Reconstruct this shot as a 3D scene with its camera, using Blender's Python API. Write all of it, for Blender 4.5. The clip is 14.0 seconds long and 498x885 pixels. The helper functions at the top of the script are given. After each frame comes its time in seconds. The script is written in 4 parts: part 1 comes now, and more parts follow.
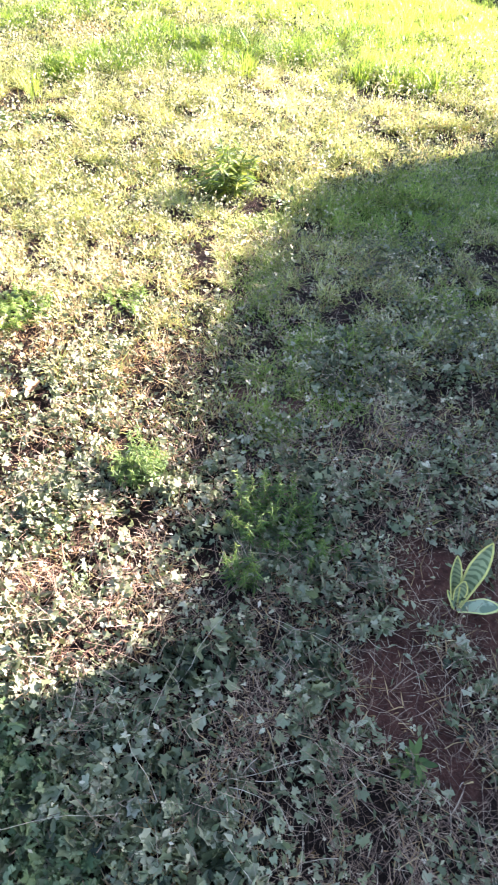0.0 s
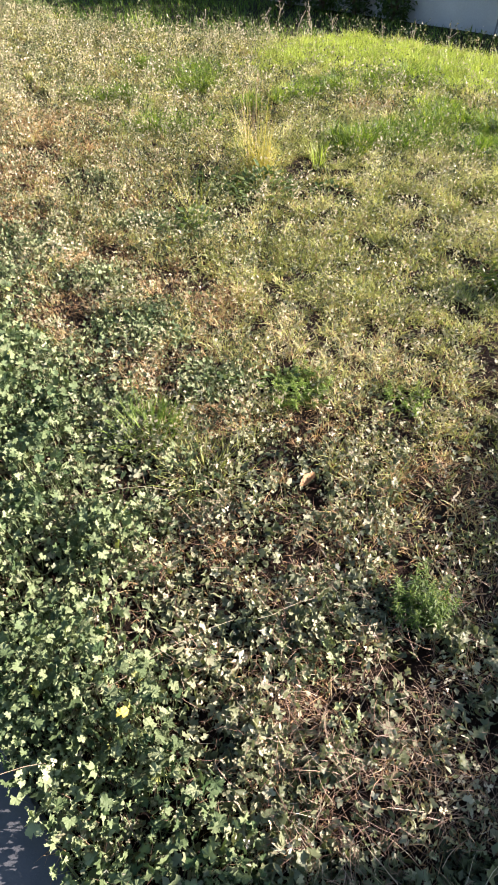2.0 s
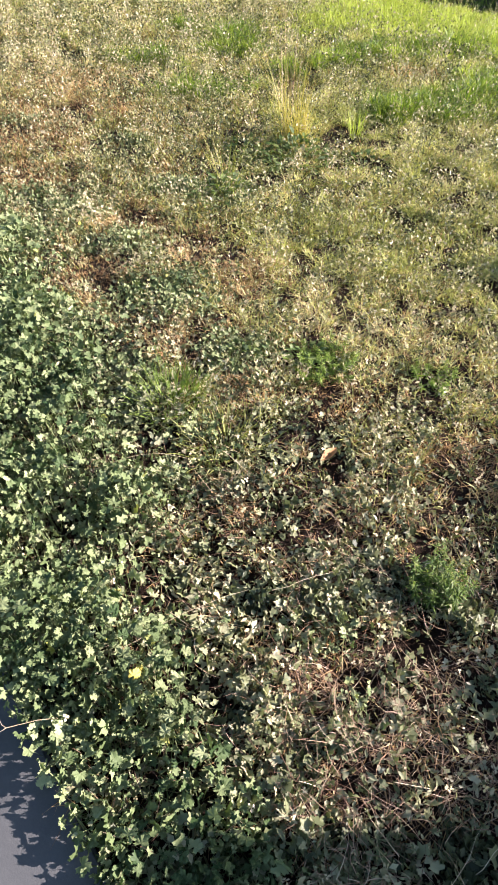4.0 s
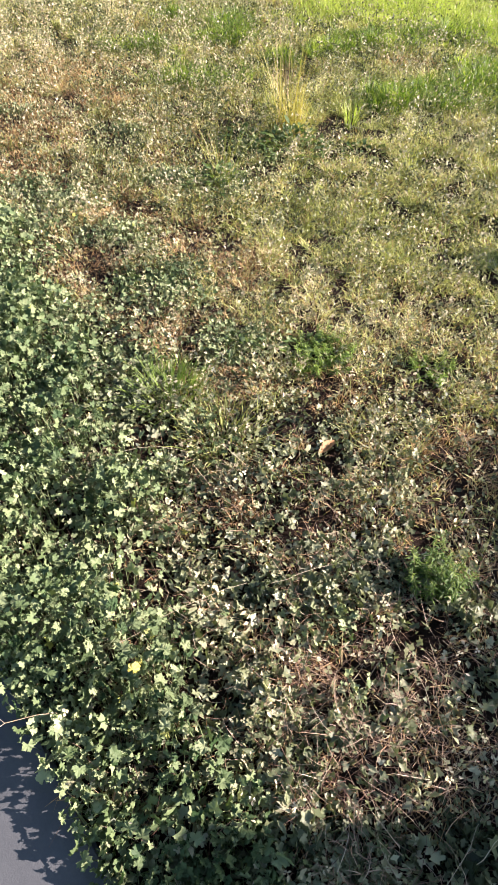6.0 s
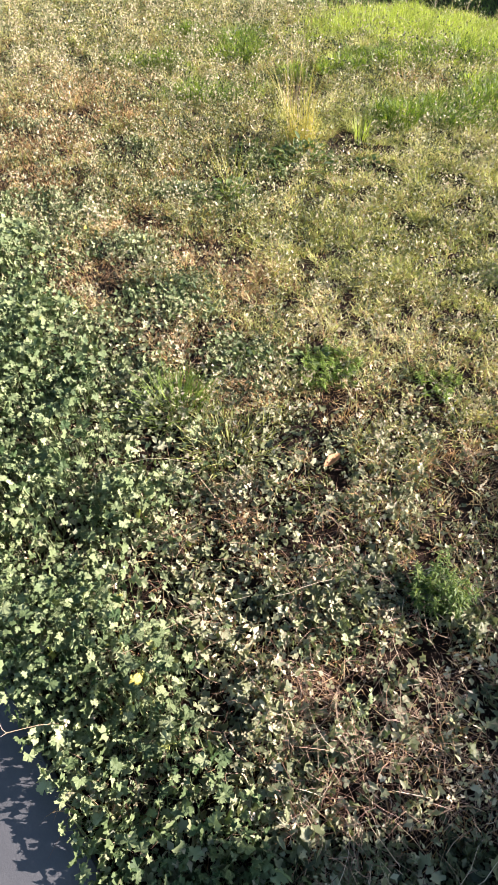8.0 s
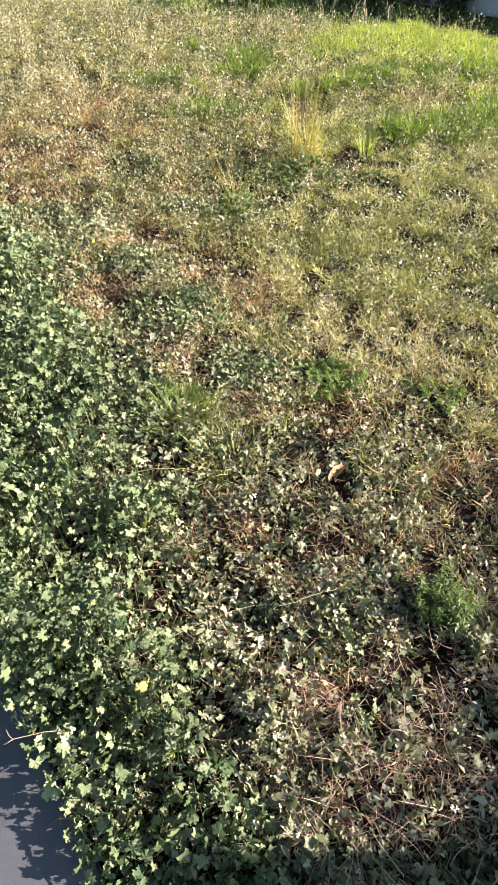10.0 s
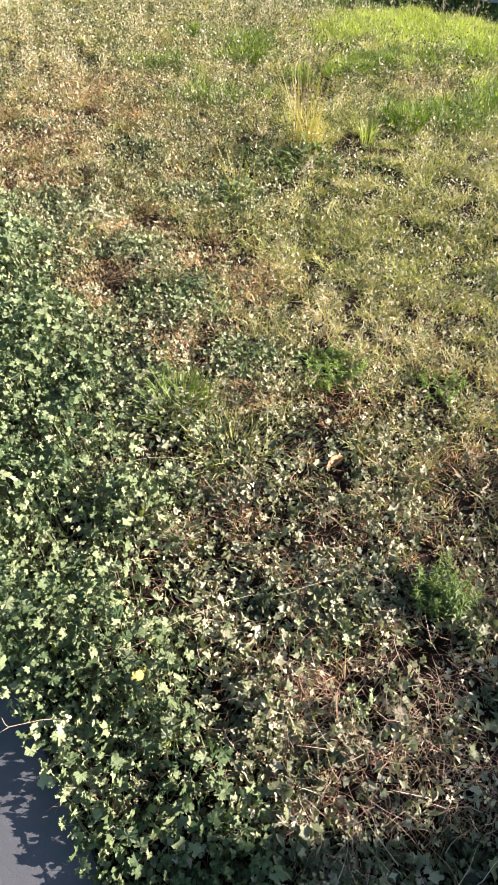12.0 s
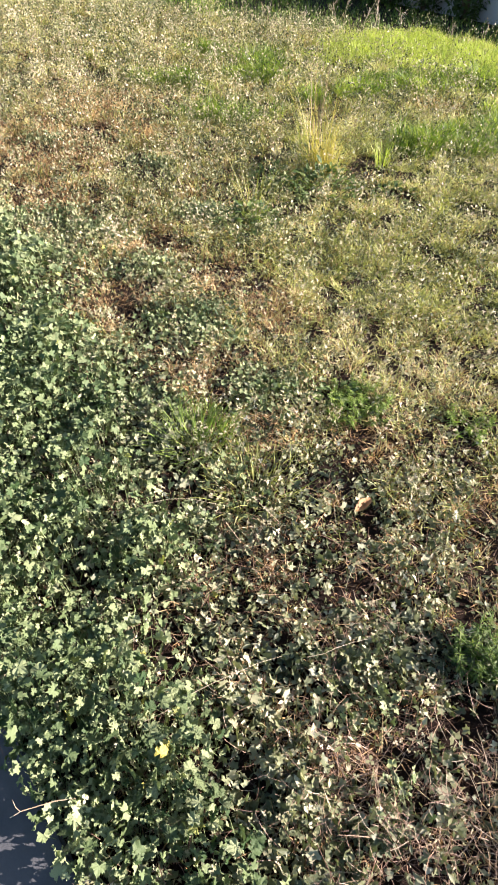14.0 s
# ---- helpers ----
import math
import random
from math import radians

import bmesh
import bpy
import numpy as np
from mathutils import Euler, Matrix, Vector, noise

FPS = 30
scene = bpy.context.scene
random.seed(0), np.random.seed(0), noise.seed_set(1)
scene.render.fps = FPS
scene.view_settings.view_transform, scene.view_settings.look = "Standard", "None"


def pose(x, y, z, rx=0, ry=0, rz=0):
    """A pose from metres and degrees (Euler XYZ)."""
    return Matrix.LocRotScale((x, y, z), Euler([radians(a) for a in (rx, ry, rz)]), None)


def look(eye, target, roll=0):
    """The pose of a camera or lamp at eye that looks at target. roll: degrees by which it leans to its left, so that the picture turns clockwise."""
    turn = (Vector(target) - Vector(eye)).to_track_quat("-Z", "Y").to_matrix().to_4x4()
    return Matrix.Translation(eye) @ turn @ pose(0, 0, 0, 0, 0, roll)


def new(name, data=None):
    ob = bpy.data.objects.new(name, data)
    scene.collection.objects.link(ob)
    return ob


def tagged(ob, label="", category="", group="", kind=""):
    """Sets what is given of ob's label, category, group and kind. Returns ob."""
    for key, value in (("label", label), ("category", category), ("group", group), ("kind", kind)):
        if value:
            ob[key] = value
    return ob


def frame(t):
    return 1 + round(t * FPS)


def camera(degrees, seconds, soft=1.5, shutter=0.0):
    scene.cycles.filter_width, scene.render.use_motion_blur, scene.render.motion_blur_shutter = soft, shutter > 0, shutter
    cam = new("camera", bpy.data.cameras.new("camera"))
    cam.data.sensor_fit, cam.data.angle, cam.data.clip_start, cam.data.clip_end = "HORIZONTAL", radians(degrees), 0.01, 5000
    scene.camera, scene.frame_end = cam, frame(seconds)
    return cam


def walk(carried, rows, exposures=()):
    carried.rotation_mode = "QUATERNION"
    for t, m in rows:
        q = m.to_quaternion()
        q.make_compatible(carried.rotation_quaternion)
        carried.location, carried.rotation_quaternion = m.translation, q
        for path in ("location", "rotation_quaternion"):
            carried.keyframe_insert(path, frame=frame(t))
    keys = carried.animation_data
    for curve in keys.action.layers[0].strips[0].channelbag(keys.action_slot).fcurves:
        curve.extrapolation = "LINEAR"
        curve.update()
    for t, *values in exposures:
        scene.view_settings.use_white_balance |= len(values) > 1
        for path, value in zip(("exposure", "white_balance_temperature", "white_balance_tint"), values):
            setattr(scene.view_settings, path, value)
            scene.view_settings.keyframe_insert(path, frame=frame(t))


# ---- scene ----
cam = camera(43.6, 14.0, 0.8, 0.12)
PATH = [
    (0, (0.133, 0.092, 1.569), (0.162, 1.465, 0.114), 0.6),
    (0.5, (-0.136, 0.185, 1.589), (-0.214, 1.586, 0.164), 1.5),
    (1, (-0.243, 0.266, 1.6), (-0.594, 1.675, 0.226), -0.7),
    (1.5, (-0.312, 0.301, 1.627), (-0.724, 1.747, 0.308), -0.2),
    (2, (-0.344, 0.304, 1.621), (-0.806, 1.703, 0.268), -0.4),
    (2.5, (-0.344, 0.307, 1.608), (-0.856, 1.646, 0.214), -0.9),
    (3, (-0.329, 0.3, 1.613), (-0.83, 1.65, 0.224), -0.3),
    (3.5, (-0.34, 0.297, 1.605), (-0.845, 1.627, 0.199), 0.2),
    (4, (-0.348, 0.305, 1.603), (-0.854, 1.629, 0.192), 0.4),
    (6.3, (-0.357, 0.312, 1.595), (-0.843, 1.624, 0.167), 0.5),
    (6.5, (-0.351, 0.315, 1.603), (-0.849, 1.634, 0.184), 0.2),
    (7, (-0.353, 0.314, 1.604), (-0.864, 1.632, 0.189), 0.5),
    (7.5, (-0.35, 0.314, 1.605), (-0.866, 1.635, 0.194), 0.5),
    (9.8, (-0.341, 0.292, 1.612), (-0.883, 1.64, 0.237), -0.1),
    (10, (-0.344, 0.292, 1.617), (-0.888, 1.639, 0.242), 0.3),
    (10.5, (-0.356, 0.297, 1.613), (-0.906, 1.64, 0.237), 0.9),
    (11, (-0.353, 0.305, 1.612), (-0.88, 1.643, 0.223), 0.9),
    (11.5, (-0.358, 0.301, 1.61), (-0.886, 1.637, 0.219), 1.2),
    (12, (-0.349, 0.299, 1.608), (-0.877, 1.627, 0.209), 1.0),
    (12.5, (-0.346, 0.297, 1.605), (-0.873, 1.621, 0.201), 0.7),
    (13, (-0.35, 0.301, 1.603), (-0.881, 1.623, 0.2), 0.8),
    (13.5, (-0.354, 0.319, 1.604), (-0.909, 1.646, 0.215), 0.3),
    (14, (-0.501, 0.399, 1.595), (-1.019, 1.758, 0.222), 2.6),
]
walk(cam, [(t, look(eye, target, roll)) for t, eye, target, roll in PATH],
     [(0, 3.52, 6000, 17), (0.5, 2.66, 6050, 14), (1.0, 2.10, 6250, 11), (1.5, 2.05, 6300, 11), (14, 2.05, 6300, 11)])

# ---- daylight: low afternoon sun from the right and a little ahead ----
SUN_ELEVATION = 24.0
SUN_FLAT = Vector((0.92, 0.39, 0)).normalized()
sun_way = SUN_FLAT * math.cos(radians(SUN_ELEVATION)) + Vector((0, 0, math.sin(radians(SUN_ELEVATION))))
world = bpy.data.worlds.new("sky")
scene.world = world
world.use_nodes = True
wn = world.node_tree
sky = wn.nodes.new("ShaderNodeTexSky")
sky.sky_type = "NISHITA"
sky.sun_disc = False
sky.sun_elevation = radians(SUN_ELEVATION)
sky.sun_rotation = math.atan2(SUN_FLAT.x, SUN_FLAT.y)
wn.links.new(sky.outputs[0], wn.nodes["Background"].inputs[0])
wn.nodes["Background"].inputs[1].default_value = 0.060
sun_data = bpy.data.lights.new("sun", "SUN")
sun_data.energy = 5.0
sun_data.angle = radians(0.6)
sun_data.color = (1.0, 0.86, 0.81)
sun = new("sun", sun_data)
sun.matrix_world = look(sun_way * 60, (0, 0, 0))


# ---- materials ----
def nodes_of(name):
    m = bpy.data.materials.new(name)
    m.use_nodes = True
    t = m.node_tree
    return m, t, t.nodes["Principled BSDF"]


def add(t, kind, **values):
    n = t.nodes.new(kind)
    for key, v in values.items():
        n.inputs[key.replace("_", " ")].default_value = v
    return n


def noise_of(t, scale, detail=4.0, rough=0.6, where="Object"):
    co = t.nodes.new("ShaderNodeTexCoord")
    n = add(t, "ShaderNodeTexNoise", Scale=scale, Detail=detail, Roughness=rough)
    t.links.new(co.outputs[where], n.inputs["Vector"])
    return n.outputs["Fac"]


def ramp(t, fac, stops):
    r = t.nodes.new("ShaderNodeValToRGB")
    e = r.color_ramp.elements
    while len(e) < len(stops):
        e.new(0.5)
    for k, (p, c) in enumerate(stops):
        e[k].position = p
        e[k].color = (*c, 1)
    t.links.new(fac, r.inputs[0])
    return r.outputs[0]


def mixc(t, fac, a, b, mode="MIX"):
    m = t.nodes.new("ShaderNodeMix")
    m.data_type = "RGBA"
    m.blend_type = mode
    for v, i in ((fac, 0), (a, 6), (b, 7)):
        if isinstance(v, float):
            m.inputs[i].default_value = v
        elif isinstance(v, tuple):
            m.inputs[i].default_value = (*v, 1)
        else:
            t.links.new(v, m.inputs[i])
    return m.outputs[2]


def maths(t, op, a, b=0.5):
    m = t.nodes.new("ShaderNodeMath")
    m.operation = op
    for v, i in ((a, 0), (b, 1)):
        if isinstance(v, (int, float)):
            m.inputs[i].default_value = v
        else:
            t.links.new(v, m.inputs[i])
    return m.outputs[0]


def bump(t, bsdf, fac, strength, distance):
    b = add(t, "ShaderNodeBump", Strength=strength, Distance=distance)
    t.links.new(fac, b.inputs["Height"])
    t.links.new(b.outputs[0], bsdf.inputs["Normal"])


def plant_mat(name, stops, translucent=0.35, rough=0.5, spec=0.4, single=False, blotch=40.0):
    """A leaf or blade: colour by the plant's own tone, blotches and light that comes through."""
    m, t, p = nodes_of(name)
    if single:
        info = t.nodes.new("ShaderNodeObjectInfo")
        tone = info.outputs["Random"]
    else:
        at = t.nodes.new("ShaderNodeAttribute")
        at.attribute_name = "tone"
        tone = at.outputs["Fac"]
    base = ramp(t, tone, stops)
    blot = noise_of(t, blotch, 3.0)
    col = mixc(t, maths(t, "MULTIPLY", blot, 0.55), base, mixc(t, 1.0, base, (0.55, 0.6, 0.5), "MULTIPLY"))
    t.links.new(col, p.inputs["Base Color"])
    p.inputs["Roughness"].default_value = rough
    p.inputs["Specular IOR Level"].default_value = spec
    bump(t, p, noise_of(t, 130.0, 2.0), 0.5, 0.004)
    if translucent:
        tr = t.nodes.new("ShaderNodeBsdfTranslucent")
        t.links.new(mixc(t, 1.0, col, (1.35, 1.45, 0.75), "MULTIPLY"), tr.inputs["Color"])
        mx = t.nodes.new("ShaderNodeMixShader")
        mx.inputs[0].default_value = translucent
        t.links.new(p.outputs[0], mx.inputs[1])
        t.links.new(tr.outputs[0], mx.inputs[2])
        t.links.new(mx.outputs[0], t.nodes["Material Output"].inputs["Surface"])
    return m


def plain_mat(name, stops, scale=6.0, fine=90.0, rough=0.8, depth=0.004, spec=0.3, strength=0.6):
    m, t, p = nodes_of(name)
    a, b = noise_of(t, scale, 5.0), noise_of(t, fine, 4.0, 0.7)
    col = ramp(t, maths(t, "ADD", maths(t, "MULTIPLY", a, 0.65), maths(t, "MULTIPLY", b, 0.35)), stops)
    t.links.new(col, p.inputs["Base Color"])
    p.inputs["Roughness"].default_value = rough
    p.inputs["Specular IOR Level"].default_value = spec
    bump(t, p, b, strength, depth)
    return m


MALLOW = [(0.0, (0.042, 0.078, 0.026)), (0.45, (0.155, 0.196, 0.086)), (0.95, (0.36, 0.395, 0.210)), (1.0, (0.42, 0.42, 0.10))]
mallow_mat = plant_mat("mallow_leaf", MALLOW, 0.14, 0.6, 0.25)
mallow_leaf_mat = plant_mat("mallow_leaf_single", MALLOW, 0.14, 0.6, 0.25, single=True)
weed_mat = plant_mat("small_leaf", [(0.0, (0.028, 0.040, 0.018)), (0.4, (0.180, 0.196, 0.098)), (0.75, (0.39, 0.375, 0.245)), (1.0, (0.60, 0.55, 0.40))], 0.15, 0.5, 0.35)
olive_mat = plant_mat("olive_leaf", [(0.0, (0.026, 0.034, 0.013)), (0.45, (0.225, 0.235, 0.105)), (0.75, (0.50, 0.425, 0.275)), (1.0, (0.68, 0.565, 0.43))], 0.15, 0.5, 0.35)
grass_mat = plant_mat("lawn_grass", [(0.0, (0.045, 0.062, 0.017)), (0.45, (0.380, 0.400, 0.110)), (0.75, (0.64, 0.61, 0.25)), (1.0, (0.76, 0.69, 0.44))], 0.33, 0.5, 0.35)
lush_mat = plant_mat("lush_grass", [(0.0, (0.036, 0.076, 0.012)), (0.5, (0.160, 0.240, 0.034)), (1.0, (0.46, 0.50, 0.085))], 0.45, 0.45, 0.4)
bright_mat = plant_mat("bright_grass", [(0.0, (0.16, 0.22, 0.045)), (0.6, (0.40, 0.46, 0.095)), (1.0, (0.60, 0.60, 0.20))], 0.45, 0.5, 0.3)
dry_mat = plant_mat("dry_grass", [(0.0, (0.050, 0.024, 0.014)), (0.42, (0.34, 0.195, 0.088)), (0.75, (0.58, 0.385, 0.19)), (1.0, (0.68, 0.53, 0.31))], 0.18, 0.6, 0.3)
straw_single_mat = plant_mat("straw_single", [(0.0, (0.36, 0.26, 0.17)), (1.0, (0.62, 0.52, 0.38))], 0.0, 0.5, 0.4, single=True)
straw_mat = plant_mat("straw", [(0.0, (0.100, 0.046, 0.030)), (0.5, (0.36, 0.225, 0.145)), (1.0, (0.62, 0.51, 0.37))], 0.08, 0.5, 0.4)
gold_mat = plant_mat("golden_grass", [(0.0, (0.17, 0.20, 0.05)), (0.45, (0.34, 0.32, 0.09)), (0.8, (0.48, 0.39, 0.10)), (1.0, (0.58, 0.48, 0.22))], 0.42, 0.5, 0.35)
feather_mat = plant_mat("feathery_leaf", [(0.0, (0.045, 0.100, 0.025)), (0.6, (0.130, 0.190, 0.042)), (1.0, (0.32, 0.36, 0.08))], 0.4, 0.5, 0.35)
shrub_leaf_mat = plant_mat("shrub_leaf", [(0.0, (0.05, 0.085, 0.018)), (0.6, (0.15, 0.21, 0.035)), (1.0, (0.38, 0.40, 0.06))], 0.5, 0.42, 0.45, single=True)
fluffy_mat = plant_mat("fluffy_leaf", [(0.0, (0.10, 0.17, 0.035)), (0.6, (0.25, 0.34, 0.075)), (1.0, (0.42, 0.50, 0.14))], 0.45, 0.5, 0.3)
hedge_mat = plant_mat("hedge_leaf", [(0.0, (0.03, 0.06, 0.02)), (1.0, (0.08, 0.12, 0.03))], 0.3, 0.45, 0.4)
yellow_leaf_mat = plain_mat("yellow_leaf", [(0.3, (0.34, 0.33, 0.06)), (0.7, (0.56, 0.47, 0.12))], 30, 150, 0.5, 0.001)
stem_mat = plain_mat("green_stem", [(0.3, (0.10, 0.13, 0.05)), (0.7, (0.19, 0.18, 0.08))], 30, 200, 0.6, 0.001)
dead_leaf_mat = plain_mat("dead_leaf", [(0.3, (0.21, 0.105, 0.042)), (0.7, (0.38, 0.215, 0.09))], 30, 150, 0.6, 0.001)
snake_margin_mat = plain_mat("snake_plant_margin", [(0.3, (0.50, 0.47, 0.12)), (0.7, (0.66, 0.62, 0.25))], 30, 120, 0.4, 0.001, 0.5, 0.2)
fence_mat = plain_mat("weathered_board", [(0.3, (0.06, 0.035, 0.022)), (0.7, (0.14, 0.08, 0.05))], 4, 60, 0.8, 0.003)
pale_board_mat = plain_mat("pale_board", [(0.3, (0.24, 0.22, 0.19)), (0.7, (0.42, 0.39, 0.34))], 3, 60, 0.8, 0.003)
wall_mat = plain_mat("grey_render", [(0.25, (0.25, 0.26, 0.28)), (0.75, (0.44, 0.45, 0.46))], 1.2, 40, 0.85, 0.004)
house_mat = plain_mat("house_render", [(0.3, (0.50, 0.48, 0.43)), (0.7, (0.62, 0.60, 0.55))], 1.0, 60, 0.85, 0.003)
sign_mat = plain_mat("white_painted_metal", [(0.3, (0.68, 0.68, 0.66)), (0.7, (0.78, 0.78, 0.76))], 3, 60, 0.5, 0.001)
post_mat = plain_mat("galvanised_post", [(0.3, (0.10, 0.10, 0.12)), (0.7, (0.20, 0.20, 0.22))], 8, 90, 0.45, 0.001)
road_mat = plain_mat("pale_road", [(0.3, (0.42, 0.39, 0.33)), (0.7, (0.56, 0.53, 0.46))], 0.6, 20, 0.9, 0.005)
bark_mat = plain_mat("bark", [(0.3, (0.05, 0.035, 0.025)), (0.7, (0.12, 0.09, 0.06))], 10, 60, 0.9, 0.01)


def concrete_material():
    m, t, p = nodes_of("concrete")
    big, mid, fine = noise_of(t, 1.6, 5.0), noise_of(t, 12.0, 5.0, 0.65), noise_of(t, 220.0, 3.0, 0.7)
    v = maths(t, "ADD", maths(t, "MULTIPLY", big, 0.5), maths(t, "ADD", maths(t, "MULTIPLY", mid, 0.3), maths(t, "MULTIPLY", fine, 0.2)))
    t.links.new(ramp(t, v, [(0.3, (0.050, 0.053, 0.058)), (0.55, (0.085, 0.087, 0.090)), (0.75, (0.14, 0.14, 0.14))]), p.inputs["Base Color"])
    p.inputs["Roughness"].default_value = 0.7
    bump(t, p, fine, 0.35, 0.002)
    return m


concrete_mat = concrete_material()


def soil_material():
    """Red-brown garden soil with crumbs and shade-dark thatch; shade-dark turf where the ground carries grass."""
    m, t, p = nodes_of("soil")
    big, mid, fine = noise_of(t, 2.2, 5.0), noise_of(t, 26.0, 6.0, 0.7), noise_of(t, 160.0, 4.0, 0.75)
    v = maths(t, "ADD", maths(t, "MULTIPLY", mid, 0.55), maths(t, "MULTIPLY", fine, 0.45))
    red = ramp(t, v, [(0.3, (0.035, 0.015, 0.011)), (0.52, (0.120, 0.050, 0.034)), (0.75, (0.26, 0.13, 0.09))])
    # near-black thatch and turf: shade of gaps between plants put into the colour
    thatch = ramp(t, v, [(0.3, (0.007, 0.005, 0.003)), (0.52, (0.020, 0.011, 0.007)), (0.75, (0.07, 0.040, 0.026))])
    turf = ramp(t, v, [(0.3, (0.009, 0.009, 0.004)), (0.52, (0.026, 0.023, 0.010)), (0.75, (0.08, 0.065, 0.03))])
    bare = t.nodes.new("ShaderNodeAttribute")
    bare.attribute_name = "bare"
    green = t.nodes.new("ShaderNodeAttribute")
    green.attribute_name = "turf"
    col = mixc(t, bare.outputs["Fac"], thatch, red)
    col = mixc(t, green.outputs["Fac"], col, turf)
    t.links.new(col, p.inputs["Base Color"])
    p.inputs["Roughness"].default_value = 0.95
    p.inputs["Specular IOR Level"].default_value = 0.15
    bump(t, p, v, 1.0, 0.03)
    return m


soil_mat = soil_material()


def snake_material():
    """Dark cross bands on grey green, along the leaf."""
    m, t, p = nodes_of("snake_plant_leaf")
    co = t.nodes.new("ShaderNodeTexCoord")
    w = add(t, "ShaderNodeTexWave", Scale=14.0, Distortion=5.0, Detail=3.0, Detail_Scale=2.0)
    w.bands_direction = "Z"
    t.links.new(co.outputs["Object"], w.inputs["Vector"])
    t.links.new(ramp(t, w.outputs["Fac"], [(0.2, (0.13, 0.17, 0.09)), (0.6, (0.30, 0.34, 0.20))]), p.inputs["Base Color"])
    p.inputs["Roughness"].default_value = 0.35
    return m


snake_mat = snake_material()

# ---- mesh helpers ----
rng = np.random.default_rng(11)


def value_noise(x, y, scale, seed):
    """Smooth noise from 0 to 1 over the plan."""
    x, y = np.asarray(x) * scale + 317.3, np.asarray(y) * scale + 211.7
    xi, yi = np.floor(x).astype(np.int64), np.floor(y).astype(np.int64)
    fx, fy = x - xi, y - yi
    fx, fy = fx * fx * (3 - 2 * fx), fy * fy * (3 - 2 * fy)

    def h(i, j):
        n = (i * 374761393 + j * 668265263 + seed * 982451653) & 0x7FFFFFFF
        n = ((n ^ (n >> 13)) * 1274126177) & 0x7FFFFFFF
        return ((n ^ (n >> 16)) & 0xFFFF) / 65535.0

    return (h(xi, yi) * (1 - fx) + h(xi + 1, yi) * fx) * (1 - fy) + (h(xi, yi + 1) * (1 - fx) + h(xi + 1, yi + 1) * fx) * fy


def rise(x, y):
    """The lie of the ground."""
    x, y = np.asarray(x), np.asarray(y)
    near = np.clip(6.0 - y, 0, 1) * np.clip(x + 5.0, 0, 1) * np.clip(2.9 - x, 0, 1) * np.clip(y + 0.3, 0, 1)
    return near * (0.030 * (value_noise(x, y, 1.3, 3) - 0.5) + 0.022 * (value_noise(x, y, 4.5, 5) - 0.5) + 0.020 * (value_noise(x, y, 10, 7) - 0.5))


def tri_mesh(name, verts, tris, material, tone=None, smooth=False, extra=()):
    me = bpy.data.meshes.new(name)
    verts, tris = np.asarray(verts, np.float32), np.asarray(tris, np.int32)
    me.vertices.add(len(verts))
    me.vertices.foreach_set("co", verts.ravel())
    me.loops.add(tris.size)
    me.loops.foreach_set("vertex_index", tris.ravel())
    me.polygons.add(len(tris))
    me.polygons.foreach_set("loop_start", np.arange(0, tris.size, 3, dtype=np.int32))
    me.polygons.foreach_set("loop_total", np.full(len(tris), 3, np.int32))
    me.update(calc_edges=True)
    for key, values in ((("tone", tone),) if tone is not None else ()) + tuple(extra):
        a = me.attributes.new(key, "FLOAT", "POINT")
        a.data.foreach_set("value", np.asarray(values, np.float32))
    if smooth:
        me.polygons.foreach_set("use_smooth", np.ones(len(tris), bool))
    me.materials.append(material)
    return me


def thing_at(name, place, label, category, group="", kind=""):
    ob = new(name)
    ob.empty_display_size = 0.05
    ob.location = place
    return tagged(ob, label, category, group, kind)


def child(ob, parent, label=""):
    ob.parent = parent
    return tagged(ob, label) if label else ob


def part(name, bm, material, parent=None, label=""):
    me = bpy.data.meshes.new(name)
    bm.to_mesh(me)
    bm.free()
    me.materials.append(material)
    ob = new(name, me)
    return child(ob, parent, label) if parent else ob


def turned(yaw, pitch, roll):
    """Rotation matrices Rz(yaw) Rx(pitch) Ry(roll), one for each entry."""
    cy, sy, cp, sp, cr, sr = np.cos(yaw), np.sin(yaw), np.cos(pitch), np.sin(pitch), np.cos(roll), np.sin(roll)
    z, o = np.zeros_like(yaw), np.ones_like(yaw)
    rz = np.stack([cy, -sy, z, sy, cy, z, z, z, o], -1).reshape(-1, 3, 3)
    rx = np.stack([o, z, z, z, cp, -sp, z, sp, cp], -1).reshape(-1, 3, 3)
    ry = np.stack([cr, z, sr, z, o, z, -sr, z, cr], -1).reshape(-1, 3, 3)
    return rz @ rx @ ry


def many(shape, places, turns, sizes):
    """Copies of a small shape (verts, tris) as one set of verts and tris."""
    v0, t0 = shape
    v = np.einsum("nij,kj->nki", turns, v0) * sizes[:, None, None] + places[:, None, :]
    t = t0[None] + (np.arange(len(places)) * len(v0))[:, None, None]
    return v.reshape(-1, 3), t.reshape(-1, 3)


def joined(pieces):
    vs, ts, tones, n = [], [], [], 0
    for v, t, tone in pieces:
        vs.append(v), ts.append(t + n), tones.append(tone)
        n += len(v)
    return np.concatenate(vs), np.concatenate(ts), np.concatenate(tones)


